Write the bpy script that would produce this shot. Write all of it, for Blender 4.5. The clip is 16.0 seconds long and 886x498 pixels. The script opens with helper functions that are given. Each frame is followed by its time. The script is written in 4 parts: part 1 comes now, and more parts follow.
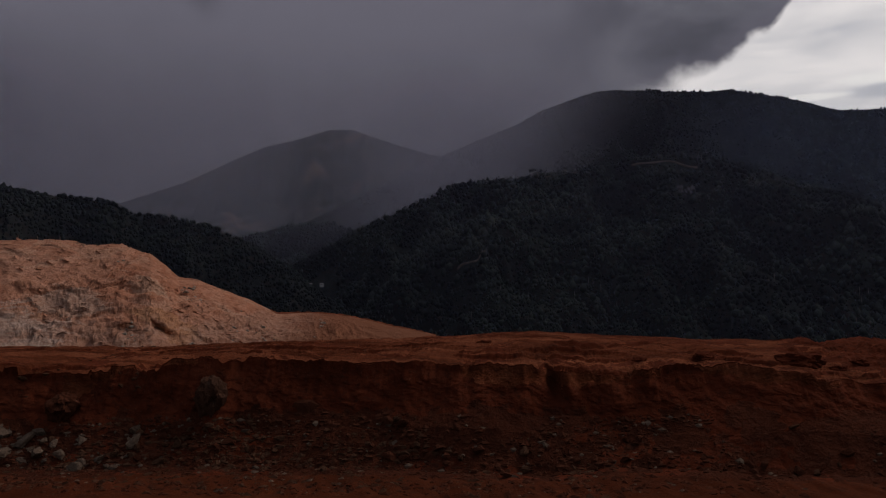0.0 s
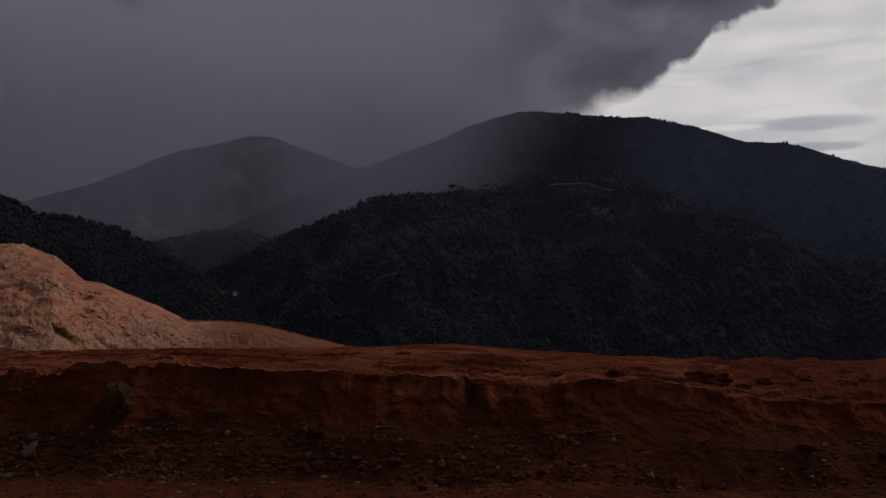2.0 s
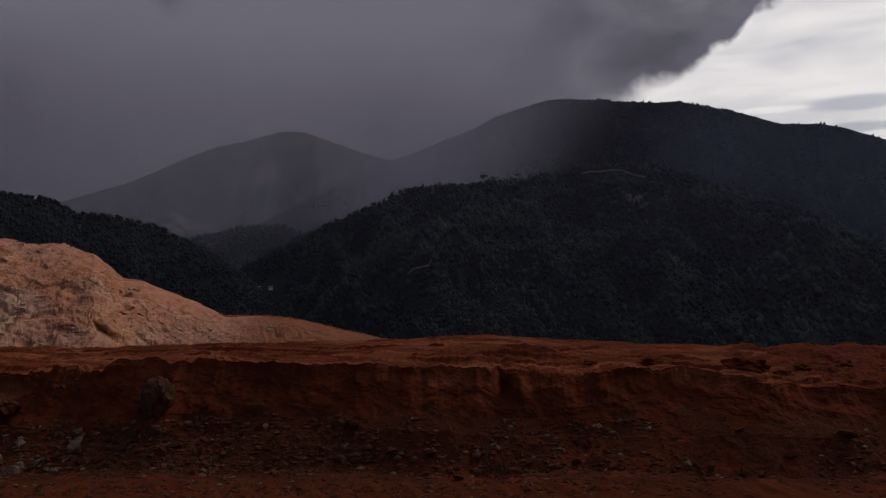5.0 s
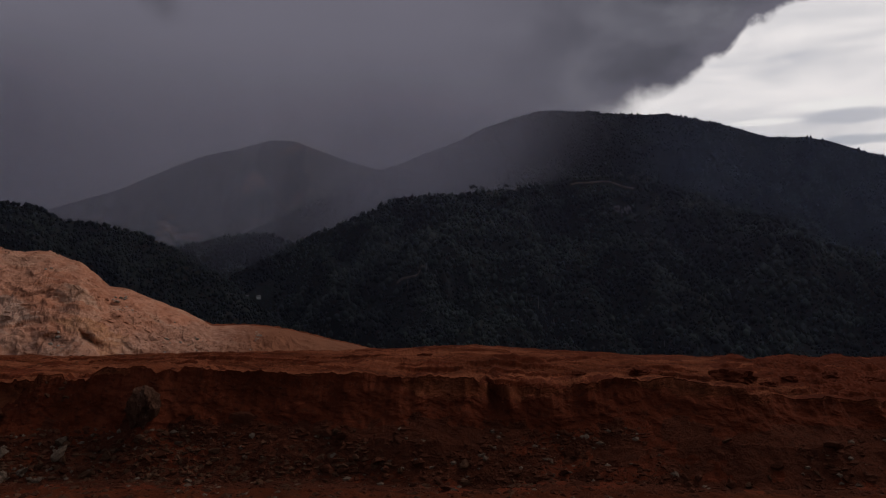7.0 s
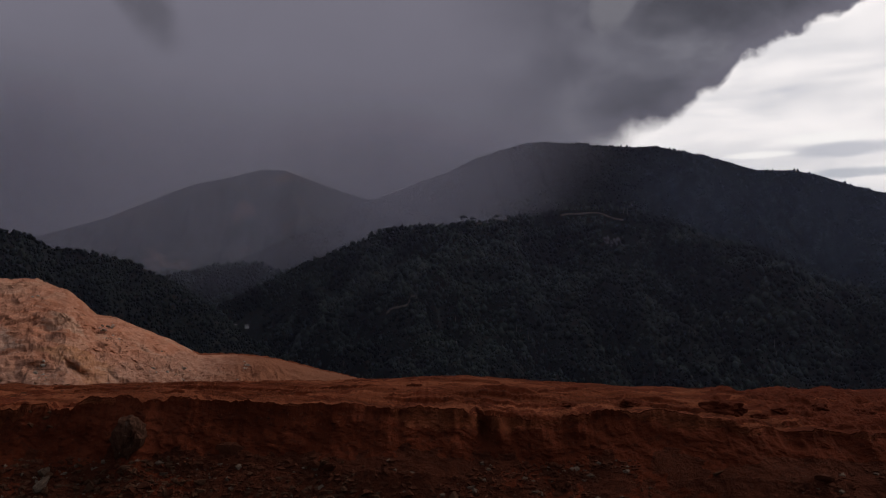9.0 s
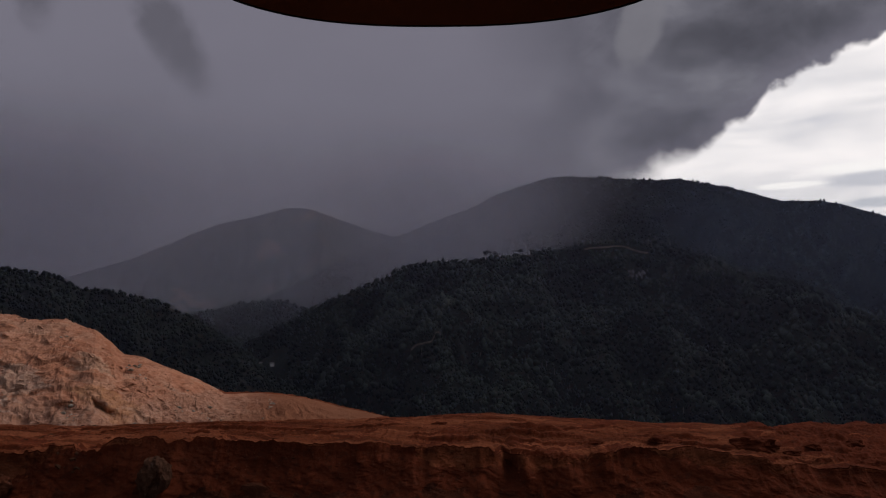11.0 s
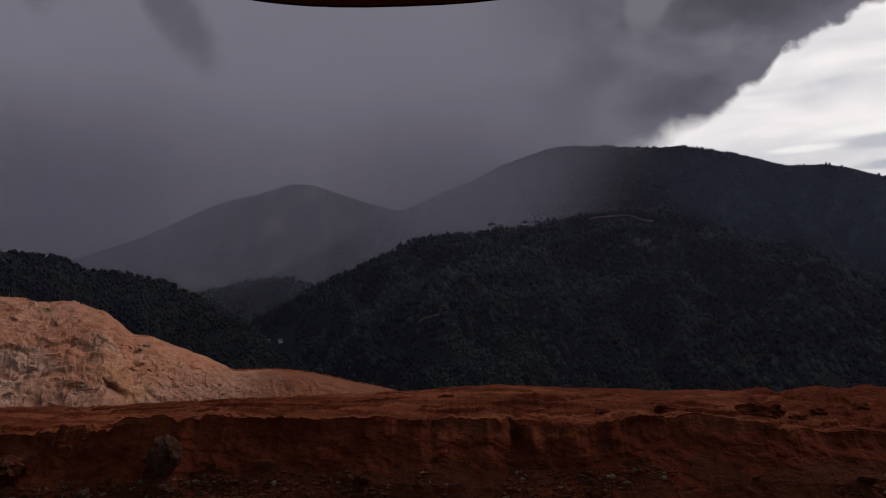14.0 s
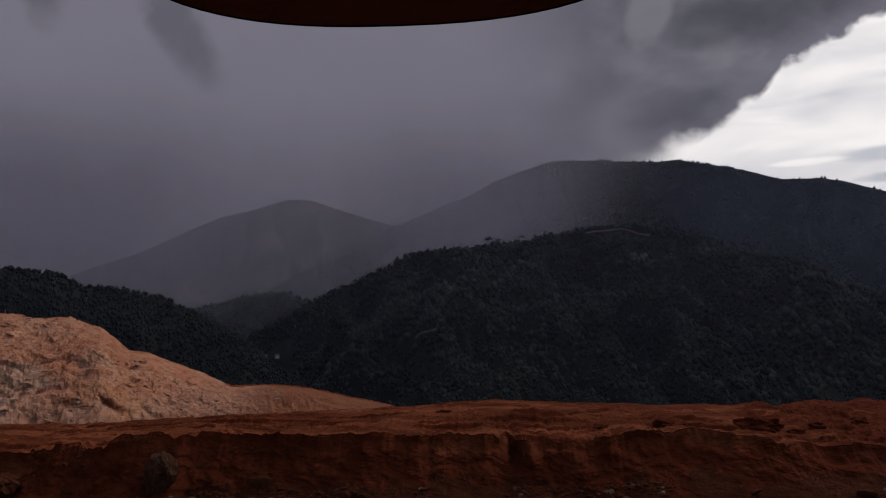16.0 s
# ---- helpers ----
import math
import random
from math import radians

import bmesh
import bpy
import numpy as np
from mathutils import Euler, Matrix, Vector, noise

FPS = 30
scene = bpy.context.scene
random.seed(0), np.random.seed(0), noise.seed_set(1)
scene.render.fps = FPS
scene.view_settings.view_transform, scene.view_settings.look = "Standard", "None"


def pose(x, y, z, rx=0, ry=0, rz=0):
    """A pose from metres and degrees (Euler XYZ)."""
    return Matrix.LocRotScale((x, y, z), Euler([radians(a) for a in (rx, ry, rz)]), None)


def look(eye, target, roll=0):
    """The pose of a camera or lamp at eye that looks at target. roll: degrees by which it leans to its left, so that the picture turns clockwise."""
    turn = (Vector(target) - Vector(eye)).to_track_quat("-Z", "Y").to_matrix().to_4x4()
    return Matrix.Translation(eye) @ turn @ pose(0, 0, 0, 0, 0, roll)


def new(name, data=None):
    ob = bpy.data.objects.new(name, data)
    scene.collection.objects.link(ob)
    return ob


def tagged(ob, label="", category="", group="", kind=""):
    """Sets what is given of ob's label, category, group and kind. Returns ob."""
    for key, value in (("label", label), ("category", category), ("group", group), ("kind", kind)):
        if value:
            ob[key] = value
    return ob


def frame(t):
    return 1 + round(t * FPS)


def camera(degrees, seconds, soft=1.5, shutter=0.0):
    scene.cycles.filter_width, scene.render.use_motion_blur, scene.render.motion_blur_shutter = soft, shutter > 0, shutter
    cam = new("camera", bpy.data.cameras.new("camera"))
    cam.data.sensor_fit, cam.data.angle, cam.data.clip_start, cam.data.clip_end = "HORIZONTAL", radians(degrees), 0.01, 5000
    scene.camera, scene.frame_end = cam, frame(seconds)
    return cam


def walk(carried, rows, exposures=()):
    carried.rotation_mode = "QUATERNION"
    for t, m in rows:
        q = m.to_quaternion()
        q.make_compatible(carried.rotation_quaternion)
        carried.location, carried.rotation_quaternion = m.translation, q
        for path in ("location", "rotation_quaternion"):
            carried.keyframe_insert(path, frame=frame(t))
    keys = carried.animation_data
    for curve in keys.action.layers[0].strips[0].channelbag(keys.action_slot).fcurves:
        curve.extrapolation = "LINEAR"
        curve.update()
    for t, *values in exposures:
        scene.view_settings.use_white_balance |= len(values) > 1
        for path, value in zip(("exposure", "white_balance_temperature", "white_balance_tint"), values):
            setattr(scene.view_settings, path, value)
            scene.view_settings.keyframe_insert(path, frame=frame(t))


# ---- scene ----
cam = camera(58.0, 16.0, soft=1.1, shutter=0.3)

# seconds, x, y, z, yaw, pitch, roll of the camera, held in the open window of a parked truck
PATH = [
    (0.0, 0.052, -0.033, 2.434, 4.03, 1.53, 0.88),
    (0.5, 0.049, -0.034, 2.433, 4.29, 1.70, 0.74),
    (1.0, 0.043, -0.041, 2.453, 5.10, 0.81, 0.52),
    (1.3, 0.045, -0.030, 2.448, 4.75, 1.10, 0.40),
    (1.4, 0.005, 0.039, 2.410, 2.11, -2.21, 0.59),
    (1.5, 0.003, 0.027, 2.395, -0.16, -0.26, 0.57),
    (2.0, -0.017, 0.024, 2.389, -1.88, 2.51, -0.96),
    (2.5, -0.014, 0.022, 2.381, -1.73, 3.13, -0.82),
    (3.0, -0.016, 0.023, 2.389, -1.17, 3.13, -0.68),
    (3.5, 0.000, 0.000, 2.400, 0.00, 2.40, 0.00),
    (4.0, -0.001, -0.011, 2.399, 0.53, 2.04, 0.17),
    (6.5, 0.009, -0.003, 2.398, 0.17, 1.76, 0.03),
    (7.0, 0.002, -0.003, 2.394, -0.31, 2.56, -0.16),
    (7.5, 0.006, -0.001, 2.400, -0.18, 3.29, 0.02),
    (8.0, -0.002, 0.001, 2.393, -0.47, 3.86, -0.14),
    (8.5, -0.002, -0.003, 2.398, -0.26, 4.07, 0.22),
    (9.0, -0.004, 0.004, 2.390, -1.05, 4.72, -0.48),
    (11.5, 0.012, -0.008, 2.409, 2.01, 7.45, 1.09),
    (12.0, 0.018, -0.017, 2.408, 4.33, 5.74, 2.93),
    (12.5, 0.011, 0.001, 2.402, 6.01, 4.66, 1.32),
    (13.0, 0.016, 0.004, 2.404, 5.98, 3.80, 1.56),
    (13.5, 0.026, 0.002, 2.406, 2.10, 4.17, 0.77),
    (14.0, 0.034, 0.007, 2.417, 1.21, 5.35, 1.42),
    (14.5, 0.034, 0.001, 2.417, 1.09, 5.48, 1.44),
    (15.0, 0.040, 0.004, 2.418, 0.49, 6.23, 1.59),
    (15.5, 0.033, 0.000, 2.417, 0.99, 6.45, 1.25),
    (16.0, 0.035, 0.005, 2.419, 1.02, 6.40, 1.64),
]
EXPOSURE = [(0.0, -0.35), (1.2, -0.35), (1.5, -0.75), (2.2, -0.4), (3.5, -0.18), (7.0, -0.2), (9.0, 0.0), (12.0, 0.03), (14.0, -0.03), (16.0, 0.0)]
walk(cam, [(t, pose(x, y, z, 90 + p, r, a)) for t, x, y, z, a, p, r in PATH], EXPOSURE)

EYE_Z = 2.4

# ---- light ----
SUN_AZ, SUN_EL = 42.0, 44.0          # degrees to the right of +y, degrees up
world = bpy.data.worlds.new("overcast")
scene.world = world
world.use_nodes = True
wn, wl = world.node_tree.nodes, world.node_tree.links
sky = wn.new("ShaderNodeTexSky")
sky.sky_type, sky.sun_disc = "NISHITA", False
sky.sun_elevation, sky.sun_rotation = radians(SUN_EL), radians(SUN_AZ)
sky.air_density, sky.dust_density = 1.5, 4.0
grey = wn.new("ShaderNodeHueSaturation")
grey.inputs["Saturation"].default_value = 0.6
wl.new(sky.outputs[0], grey.inputs["Color"])
wl.new(grey.outputs[0], wn["Background"].inputs["Color"])
wn["Background"].inputs["Strength"].default_value = 0.080

sun_data = bpy.data.lights.new("sun", "SUN")
sun_data.energy, sun_data.angle, sun_data.color = 1.0, radians(22), (1.0, 0.93, 0.84)
sun = new("sun", sun_data)
sa, se = radians(SUN_AZ), radians(SUN_EL)
SUN_WAY = Vector((math.sin(sa) * math.cos(se), math.cos(sa) * math.cos(se), math.sin(se)))
sun.matrix_world = look(SUN_WAY * 50, (0, 0, 0))


# ---- materials ----
def node(nt, kind, **values):
    n = nt.nodes.new(kind)
    for key, value in values.items():
        if key in n.inputs:
            n.inputs[key].default_value = value
    return n


def ramp(nt, fac, stops):
    n = nt.nodes.new("ShaderNodeValToRGB")
    e = n.color_ramp.elements
    e[0].position, e[0].color = stops[0][0], (*stops[0][1], 1)
    e[1].position, e[1].color = stops[-1][0], (*stops[-1][1], 1)
    for p, c in stops[1:-1]:
        e.new(p).color = (*c, 1)
    nt.links.new(fac, n.inputs[0])
    return n.outputs[0]


def mixed(nt, fac, a, b):
    n = nt.nodes.new("ShaderNodeMix")
    n.data_type = "RGBA"
    for value, k in ((fac, 0), (a, 6), (b, 7)):
        if isinstance(value, (int, float)):
            n.inputs[k].default_value = value
        elif isinstance(value, tuple):
            n.inputs[k].default_value = (*value, 1)
        else:
            nt.links.new(value, n.inputs[k])
    return n.outputs[2]


def calc(nt, op, a, b=None, c=None):
    n = nt.nodes.new("ShaderNodeMath")
    n.operation = op
    for k, value in enumerate((a, b, c)):
        if value is None:
            continue
        if isinstance(value, (int, float)):
            n.inputs[k].default_value = value
        else:
            nt.links.new(value, n.inputs[k])
    return n.outputs[0]


def smooth(nt, value, lo, hi):
    n = nt.nodes.new("ShaderNodeMapRange")
    n.interpolation_type = "SMOOTHSTEP"
    n.inputs[1].default_value, n.inputs[2].default_value = lo, hi
    nt.links.new(value, n.inputs[0])
    return n.outputs[0]


def coords(nt, scale=(1, 1, 1), turn=(0, 0, 0), uv=False):
    t = nt.nodes.new("ShaderNodeTexCoord")
    m = nt.nodes.new("ShaderNodeMapping")
    m.inputs["Scale"].default_value = scale
    m.inputs["Rotation"].default_value = [radians(a) for a in turn]
    nt.links.new(t.outputs["UV" if uv else "Object"], m.inputs[0])
    return m.outputs[0]


def noisy(nt, where, scale, detail=6, rough=0.6, warp=0.0):
    n = node(nt, "ShaderNodeTexNoise", Scale=scale, Detail=detail, Roughness=rough, Distortion=warp)
    nt.links.new(where, n.inputs["Vector"])
    return n.outputs[0]


def surface(name, rough=0.9, metal=0.0, spec=0.25):
    m = bpy.data.materials.new(name)
    m.use_nodes = True
    b = m.node_tree.nodes["Principled BSDF"]
    b.inputs["Roughness"].default_value, b.inputs["Metallic"].default_value = rough, metal
    b.inputs["Specular IOR Level"].default_value = spec
    return m, m.node_tree, b


def bumped(nt, b, height, strength, distance):
    n = node(nt, "ShaderNodeBump", Strength=strength, Distance=distance)
    nt.links.new(height, n.inputs["Height"])
    nt.links.new(n.outputs[0], b.inputs["Normal"])


def earth(name, stops, big, fine, pale, pale_amount, bump=0.6, depth=0.03, stretch=(1, 1, 1)):
    """Soil or rubble: a broad colour drift, a fine grain with pale grit, and relief."""
    m, nt, b = surface(name, 1.0, 0, 0.02)
    at = coords(nt, stretch)
    drift = noisy(nt, at, big, 8, 0.62, 0.5)
    colour = ramp(nt, drift, stops)
    grain = noisy(nt, at, fine, 6, 0.7)
    grit = smooth(nt, grain, 0.62 - pale_amount * 0.1, 0.72)
    colour = mixed(nt, calc(nt, "MULTIPLY", grit, pale_amount), colour, pale)
    dark = smooth(nt, noisy(nt, at, fine * 0.45, 5, 0.7), 0.30, 0.55)
    colour = mixed(nt, dark, mixed(nt, 0.55, colour, (0.03, 0.012, 0.008)), colour)
    nt.links.new(colour, b.inputs["Base Color"])
    bumped(nt, b, calc(nt, "ADD", grain, calc(nt, "MULTIPLY", drift, 1.5)), bump, depth)
    return m


def foliage(name, dark, light):
    m, nt, b = surface(name, 0.95, 0, 0.02)
    geo = nt.nodes.new("ShaderNodeNewGeometry")
    at = coords(nt)
    mixv = calc(nt, "ADD", calc(nt, "MULTIPLY", geo.outputs["Random Per Island"], 0.20),
                calc(nt, "MULTIPLY", smooth(nt, noisy(nt, at, 0.013, 6, 0.7, 1.2), 0.38, 0.64), 0.66))
    colour = ramp(nt, mixv, [(0.2, dark), (0.62, light), (0.95, (light[0] * 1.4, light[1] * 1.25, light[2] * 1.1))])
    nt.links.new(colour, b.inputs["Base Color"])
    bumped(nt, b, noisy(nt, at, 0.9, 4, 0.7), 0.4, 0.6)
    return m


def painted(name, colour, rough=0.4, metal=0.0, wear=0.12, gloss=0.4):
    m, nt, b = surface(name, rough, metal, gloss)
    at = coords(nt)
    dust = noisy(nt, at, 9, 8, 0.65)
    c = mixed(nt, calc(nt, "MULTIPLY", smooth(nt, dust, 0.45, 0.75), wear), colour, (0.25, 0.14, 0.09))
    nt.links.new(c, b.inputs["Base Color"])
    bumped(nt, b, noisy(nt, at, 60, 3), 0.1, 0.002)
    return m


RUBBLE_PALE = earth("pale_quarry_rubble", [(0.3, (0.20, 0.15, 0.12)), (0.7, (0.42, 0.34, 0.28))], 0.3, 3, (0.55, 0.5, 0.45), 0.4, 0.5, 0.1)
RED_CUT = earth("dark_red_laterite", [(0.25, (0.058, 0.0120, 0.0052)), (0.5, (0.097, 0.0200, 0.0088)), (0.75, (0.145, 0.034, 0.016))],
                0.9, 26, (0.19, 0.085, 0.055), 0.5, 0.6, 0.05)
RED_CRUST = earth("pale_red_crust", [(0.32, (0.064, 0.0135, 0.0055)), (0.47, (0.155, 0.039, 0.0165)), (0.66, (0.29, 0.088, 0.042))],
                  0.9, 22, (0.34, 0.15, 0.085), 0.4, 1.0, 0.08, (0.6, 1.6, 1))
RED_RUBBLE = earth("dark_red_rubble_earth", [(0.3, (0.044, 0.0112, 0.0056)), (0.7, (0.088, 0.024, 0.0125))], 1.3, 24, (0.13, 0.07, 0.05), 0.5, 0.9, 0.06)
ROAD_DIRT = earth("packed_red_road_dirt", [(0.3, (0.052, 0.011, 0.004)), (0.7, (0.098, 0.024, 0.010))],
                  0.7, 25, (0.20, 0.12, 0.09), 0.35, 0.7, 0.04)
STONE_GREY = earth("grey_quarry_stone", [(0.3, (0.046, 0.017, 0.009)), (0.7, (0.100, 0.048, 0.029))], 3, 30, (0.22, 0.16, 0.12), 0.4, 0.5, 0.02)
STONE_DUSTY = earth("dusty_boulder_stone", [(0.3, (0.046, 0.016, 0.009)), (0.7, (0.090, 0.045, 0.030))], 5, 22, (0.20, 0.145, 0.11), 0.5, 0.8, 0.04)
STONE_PALE = earth("pale_grey_stone", [(0.3, (0.075, 0.045, 0.032)), (0.7, (0.17, 0.115, 0.085))], 3, 30, (0.32, 0.26, 0.22), 0.4, 0.5, 0.02)
STONE_RED = earth("red_coated_stone", [(0.3, (0.045, 0.012, 0.006)), (0.7, (0.090, 0.030, 0.017))], 3, 30, (0.2, 0.14, 0.11), 0.3, 0.5, 0.02)
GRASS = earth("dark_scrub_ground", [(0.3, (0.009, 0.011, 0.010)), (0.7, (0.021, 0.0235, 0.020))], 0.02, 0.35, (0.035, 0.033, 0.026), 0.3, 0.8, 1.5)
# haze put into the colour: much paler and greyer than the near scrub
FAR_HAZED = earth("far_hill_haze_cover", [(0.3, (0.060, 0.060, 0.058)), (0.56, (0.085, 0.082, 0.074)), (0.66, (0.19, 0.130, 0.10))],
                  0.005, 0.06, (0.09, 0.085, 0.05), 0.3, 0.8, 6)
BARE_TRACK = earth("bare_tan_track", [(0.3, (0.06, 0.045, 0.032)), (0.7, (0.13, 0.10, 0.075))], 0.1, 0.9, (0.16, 0.14, 0.11), 0.3)
CLIFF = earth("pale_granite_outcrop", [(0.35, (0.04, 0.038, 0.037)), (0.65, (0.10, 0.094, 0.092))], 0.25, 0.9, (0.17, 0.16, 0.157), 0.4, 0.9, 0.6, (1, 1, 0.3))
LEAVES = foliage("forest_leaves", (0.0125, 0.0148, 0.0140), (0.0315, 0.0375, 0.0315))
# the same leaves again, with shade put into their colour
LEAVES_SHADED = foliage("shade_coloured_leaves", (0.0105, 0.0130, 0.0122), (0.0200, 0.0240, 0.0205))
BARK = earth("pale_bark", [(0.3, (0.10, 0.085, 0.065)), (0.7, (0.24, 0.21, 0.17))], 2, 20, (0.3, 0.27, 0.23), 0.3)
WHITE_PAINT = painted("dusty_white_cab_paint", (0.55, 0.57, 0.60), 0.35)
BLACK_PLASTIC = painted("black_mirror_plastic", (0.004, 0.004, 0.005), 0.5, 0, 0.01, 0.05)
RUBBER = painted("dusty_black_rubber", (0.02, 0.02, 0.02), 0.85, 0, 0.4)
STEEL = painted("dark_bracket_steel", (0.04, 0.04, 0.045), 0.45, 0.6, 0.1)
PLASTER = painted("white_house_plaster", (0.42, 0.39, 0.35), 0.8, 0, 0.1)
ROOF_TILE = painted("weathered_zinc_roof", (0.20, 0.17, 0.15), 0.6, 0.2, 0.3)
POST_WOOD = painted("weathered_post_wood", (0.22, 0.16, 0.11), 0.85, 0, 0.3)
# kerb mirror glass, its tint darkened to stand in for a dark reflection
DIM_MIRROR, _nt, _b = surface("dimmed_mirror_glass", 0.06, 1.0)
_b.inputs["Base Color"].default_value = (0.17, 0.16, 0.16, 1)
MIRROR, _nt, _b = surface("mirror_glass", 0.02, 1.0)
_b.inputs["Base Color"].default_value = (0.86, 0.88, 0.88, 1)


def quarry_material():
    """The blasted hill: ochre and pink earth, pale rock faces, orange beds, grey rubble towards its foot."""
    m, nt, b = surface("ochre_quarry_face", 1.0, 0, 0.03)
    at = coords(nt)
    lean = coords(nt, (0.5, 0.5, 1.5), (0, 22, 0))
    xyz = nt.nodes.new("ShaderNodeSeparateXYZ")
    nt.links.new(at, xyz.inputs[0])
    x, z = xyz.outputs[0], xyz.outputs[2]
    drift = noisy(nt, at, 0.10, 8, 0.62, 0.6)
    colour = ramp(nt, drift, [(0.30, (0.36, 0.140, 0.082)), (0.45, (0.50, 0.212, 0.127)), (0.56, (0.56, 0.268, 0.172)), (0.66, (0.46, 0.240, 0.163)), (0.78, (0.58, 0.33, 0.225))])
    pale = noisy(nt, lean, 0.20, 7, 0.6, 0.8)
    rubble = noisy(nt, at, 1.1, 8, 0.72)
    ragged = calc(nt, "MULTIPLY", calc(nt, "SUBTRACT", rubble, 0.5), 0.10)
    colour = mixed(nt, calc(nt, "MULTIPLY", smooth(nt, calc(nt, "ADD", pale, ragged), 0.555, 0.585), 0.65), colour, (0.60, 0.365, 0.255))
    # grey broken rock low on the face
    sideways = smooth(nt, x, -22.0, -31.0)
    low = smooth(nt, calc(nt, "ADD", z, calc(nt, "MULTIPLY", pale, -10)), -7.6, -9.2)
    grey = ramp(nt, rubble, [(0.36, (0.13, 0.083, 0.064)), (0.5, (0.31, 0.215, 0.173)), (0.64, (0.50, 0.385, 0.32))])
    colour = mixed(nt, calc(nt, "MULTIPLY", calc(nt, "MULTIPLY", low, sideways), 0.55), colour, grey)
    # single beds: white slabs low on one side, orange ledges in the middle
    for spot, radius, tone, amount in (((-52.0, 82.0, -2.5), 5.5, (0.60, 0.465, 0.385), 0.9), ((-50.0, 89.0, 0.0), 3.2, (0.52, 0.38, 0.30), 0.8),
                                       ((-39.5, 94.5, -2.0), 3.4, (0.55, 0.28, 0.145), 0.85), ((-35.0, 95.0, -3.0), 2.6, (0.60, 0.40, 0.29), 0.7), ((-44.5, 99.0, -0.6), 2.4, (0.62, 0.44, 0.32), 0.7)):
        away = nt.nodes.new("ShaderNodeVectorMath")
        away.operation = "DISTANCE"
        away.inputs[1].default_value = spot
        nt.links.new(at, away.inputs[0])
        rim = calc(nt, "ADD", away.outputs["Value"], calc(nt, "MULTIPLY", calc(nt, "SUBTRACT", pale, 0.5), 16.0))
        rim = calc(nt, "ADD", rim, calc(nt, "MULTIPLY", calc(nt, "SUBTRACT", rubble, 0.5), 5.0))
        colour = mixed(nt, calc(nt, "MULTIPLY", smooth(nt, rim, radius + 0.5, radius - 0.5), amount), colour, tone)
    # thin dark cracks along the beds
    thin = noisy(nt, coords(nt, (0.30, 0.30, 1.9), (0, 14, 0)), 0.62, 9, 0.74, 1.0)
    crack = smooth(nt, thin, 0.345, 0.395)
    colour = mixed(nt, crack, mixed(nt, 0.8, colour, (0.07, 0.032, 0.020)), colour)
    fine = noisy(nt, at, 3.2, 7, 0.75)
    colour = mixed(nt, smooth(nt, fine, 0.36, 0.62), mixed(nt, 0.42, colour, (0.15, 0.065, 0.04)), colour)
    bent = nt.nodes.new("ShaderNodeVectorMath")
    bent.operation = "ADD"
    wobble = node(nt, "ShaderNodeTexNoise", Scale=0.6, Detail=4, Roughness=0.6)
    nt.links.new(lean, wobble.inputs["Vector"])
    nt.links.new(lean, bent.inputs[0]), nt.links.new(wobble.outputs["Color"], bent.inputs[1])
    for scale, amount in ((0.9, 0.24), (2.6, 0.32)):
        cell = node(nt, "ShaderNodeTexVoronoi", Scale=scale)
        nt.links.new(bent.outputs[0], cell.inputs["Vector"])
        tone = nt.nodes.new("ShaderNodeSeparateColor")
        nt.links.new(cell.outputs["Color"], tone.inputs[0])
        colour = mixed(nt, calc(nt, "MULTIPLY", smooth(nt, tone.outputs[0], 0.45, 0.95), amount), colour, (0.60, 0.335, 0.238))
        colour = mixed(nt, calc(nt, "MULTIPLY", smooth(nt, tone.outputs[1], 0.55, 0.95), amount * 1.2), colour, (0.17, 0.065, 0.036))
    colour = mixed(nt, 0.26, colour, (0.36, 0.128, 0.076))
    # redder earth along the haul road
    brown = calc(nt, "MULTIPLY", smooth(nt, x, -35.0, -25.0), 0.9)
    colour = mixed(nt, brown, colour, mixed(nt, drift, (0.12, 0.040, 0.020), (0.27, 0.105, 0.058)))
    nt.links.new(colour, b.inputs["Base Color"])
    bumped(nt, b, calc(nt, "ADD", fine, calc(nt, "ADD", calc(nt, "MULTIPLY", rubble, 2), calc(nt, "MULTIPLY", crack, 1.5))), 0.8, 0.22)
    return m


QUARRY = quarry_material()


def bell(nt, u, v, cu, cv, wu, wv, lean=0.0):
    """Squared distance from a spot in units of its half widths, leaning by lean across per unit up."""
    dv = calc(nt, "SUBTRACT", v, cv)
    du = calc(nt, "SUBTRACT", calc(nt, "SUBTRACT", u, cu), calc(nt, "MULTIPLY", dv, lean))
    du, dv = calc(nt, "DIVIDE", du, wu), calc(nt, "DIVIDE", dv, wv)
    return calc(nt, "ADD", calc(nt, "MULTIPLY", du, du), calc(nt, "MULTIPLY", dv, dv))


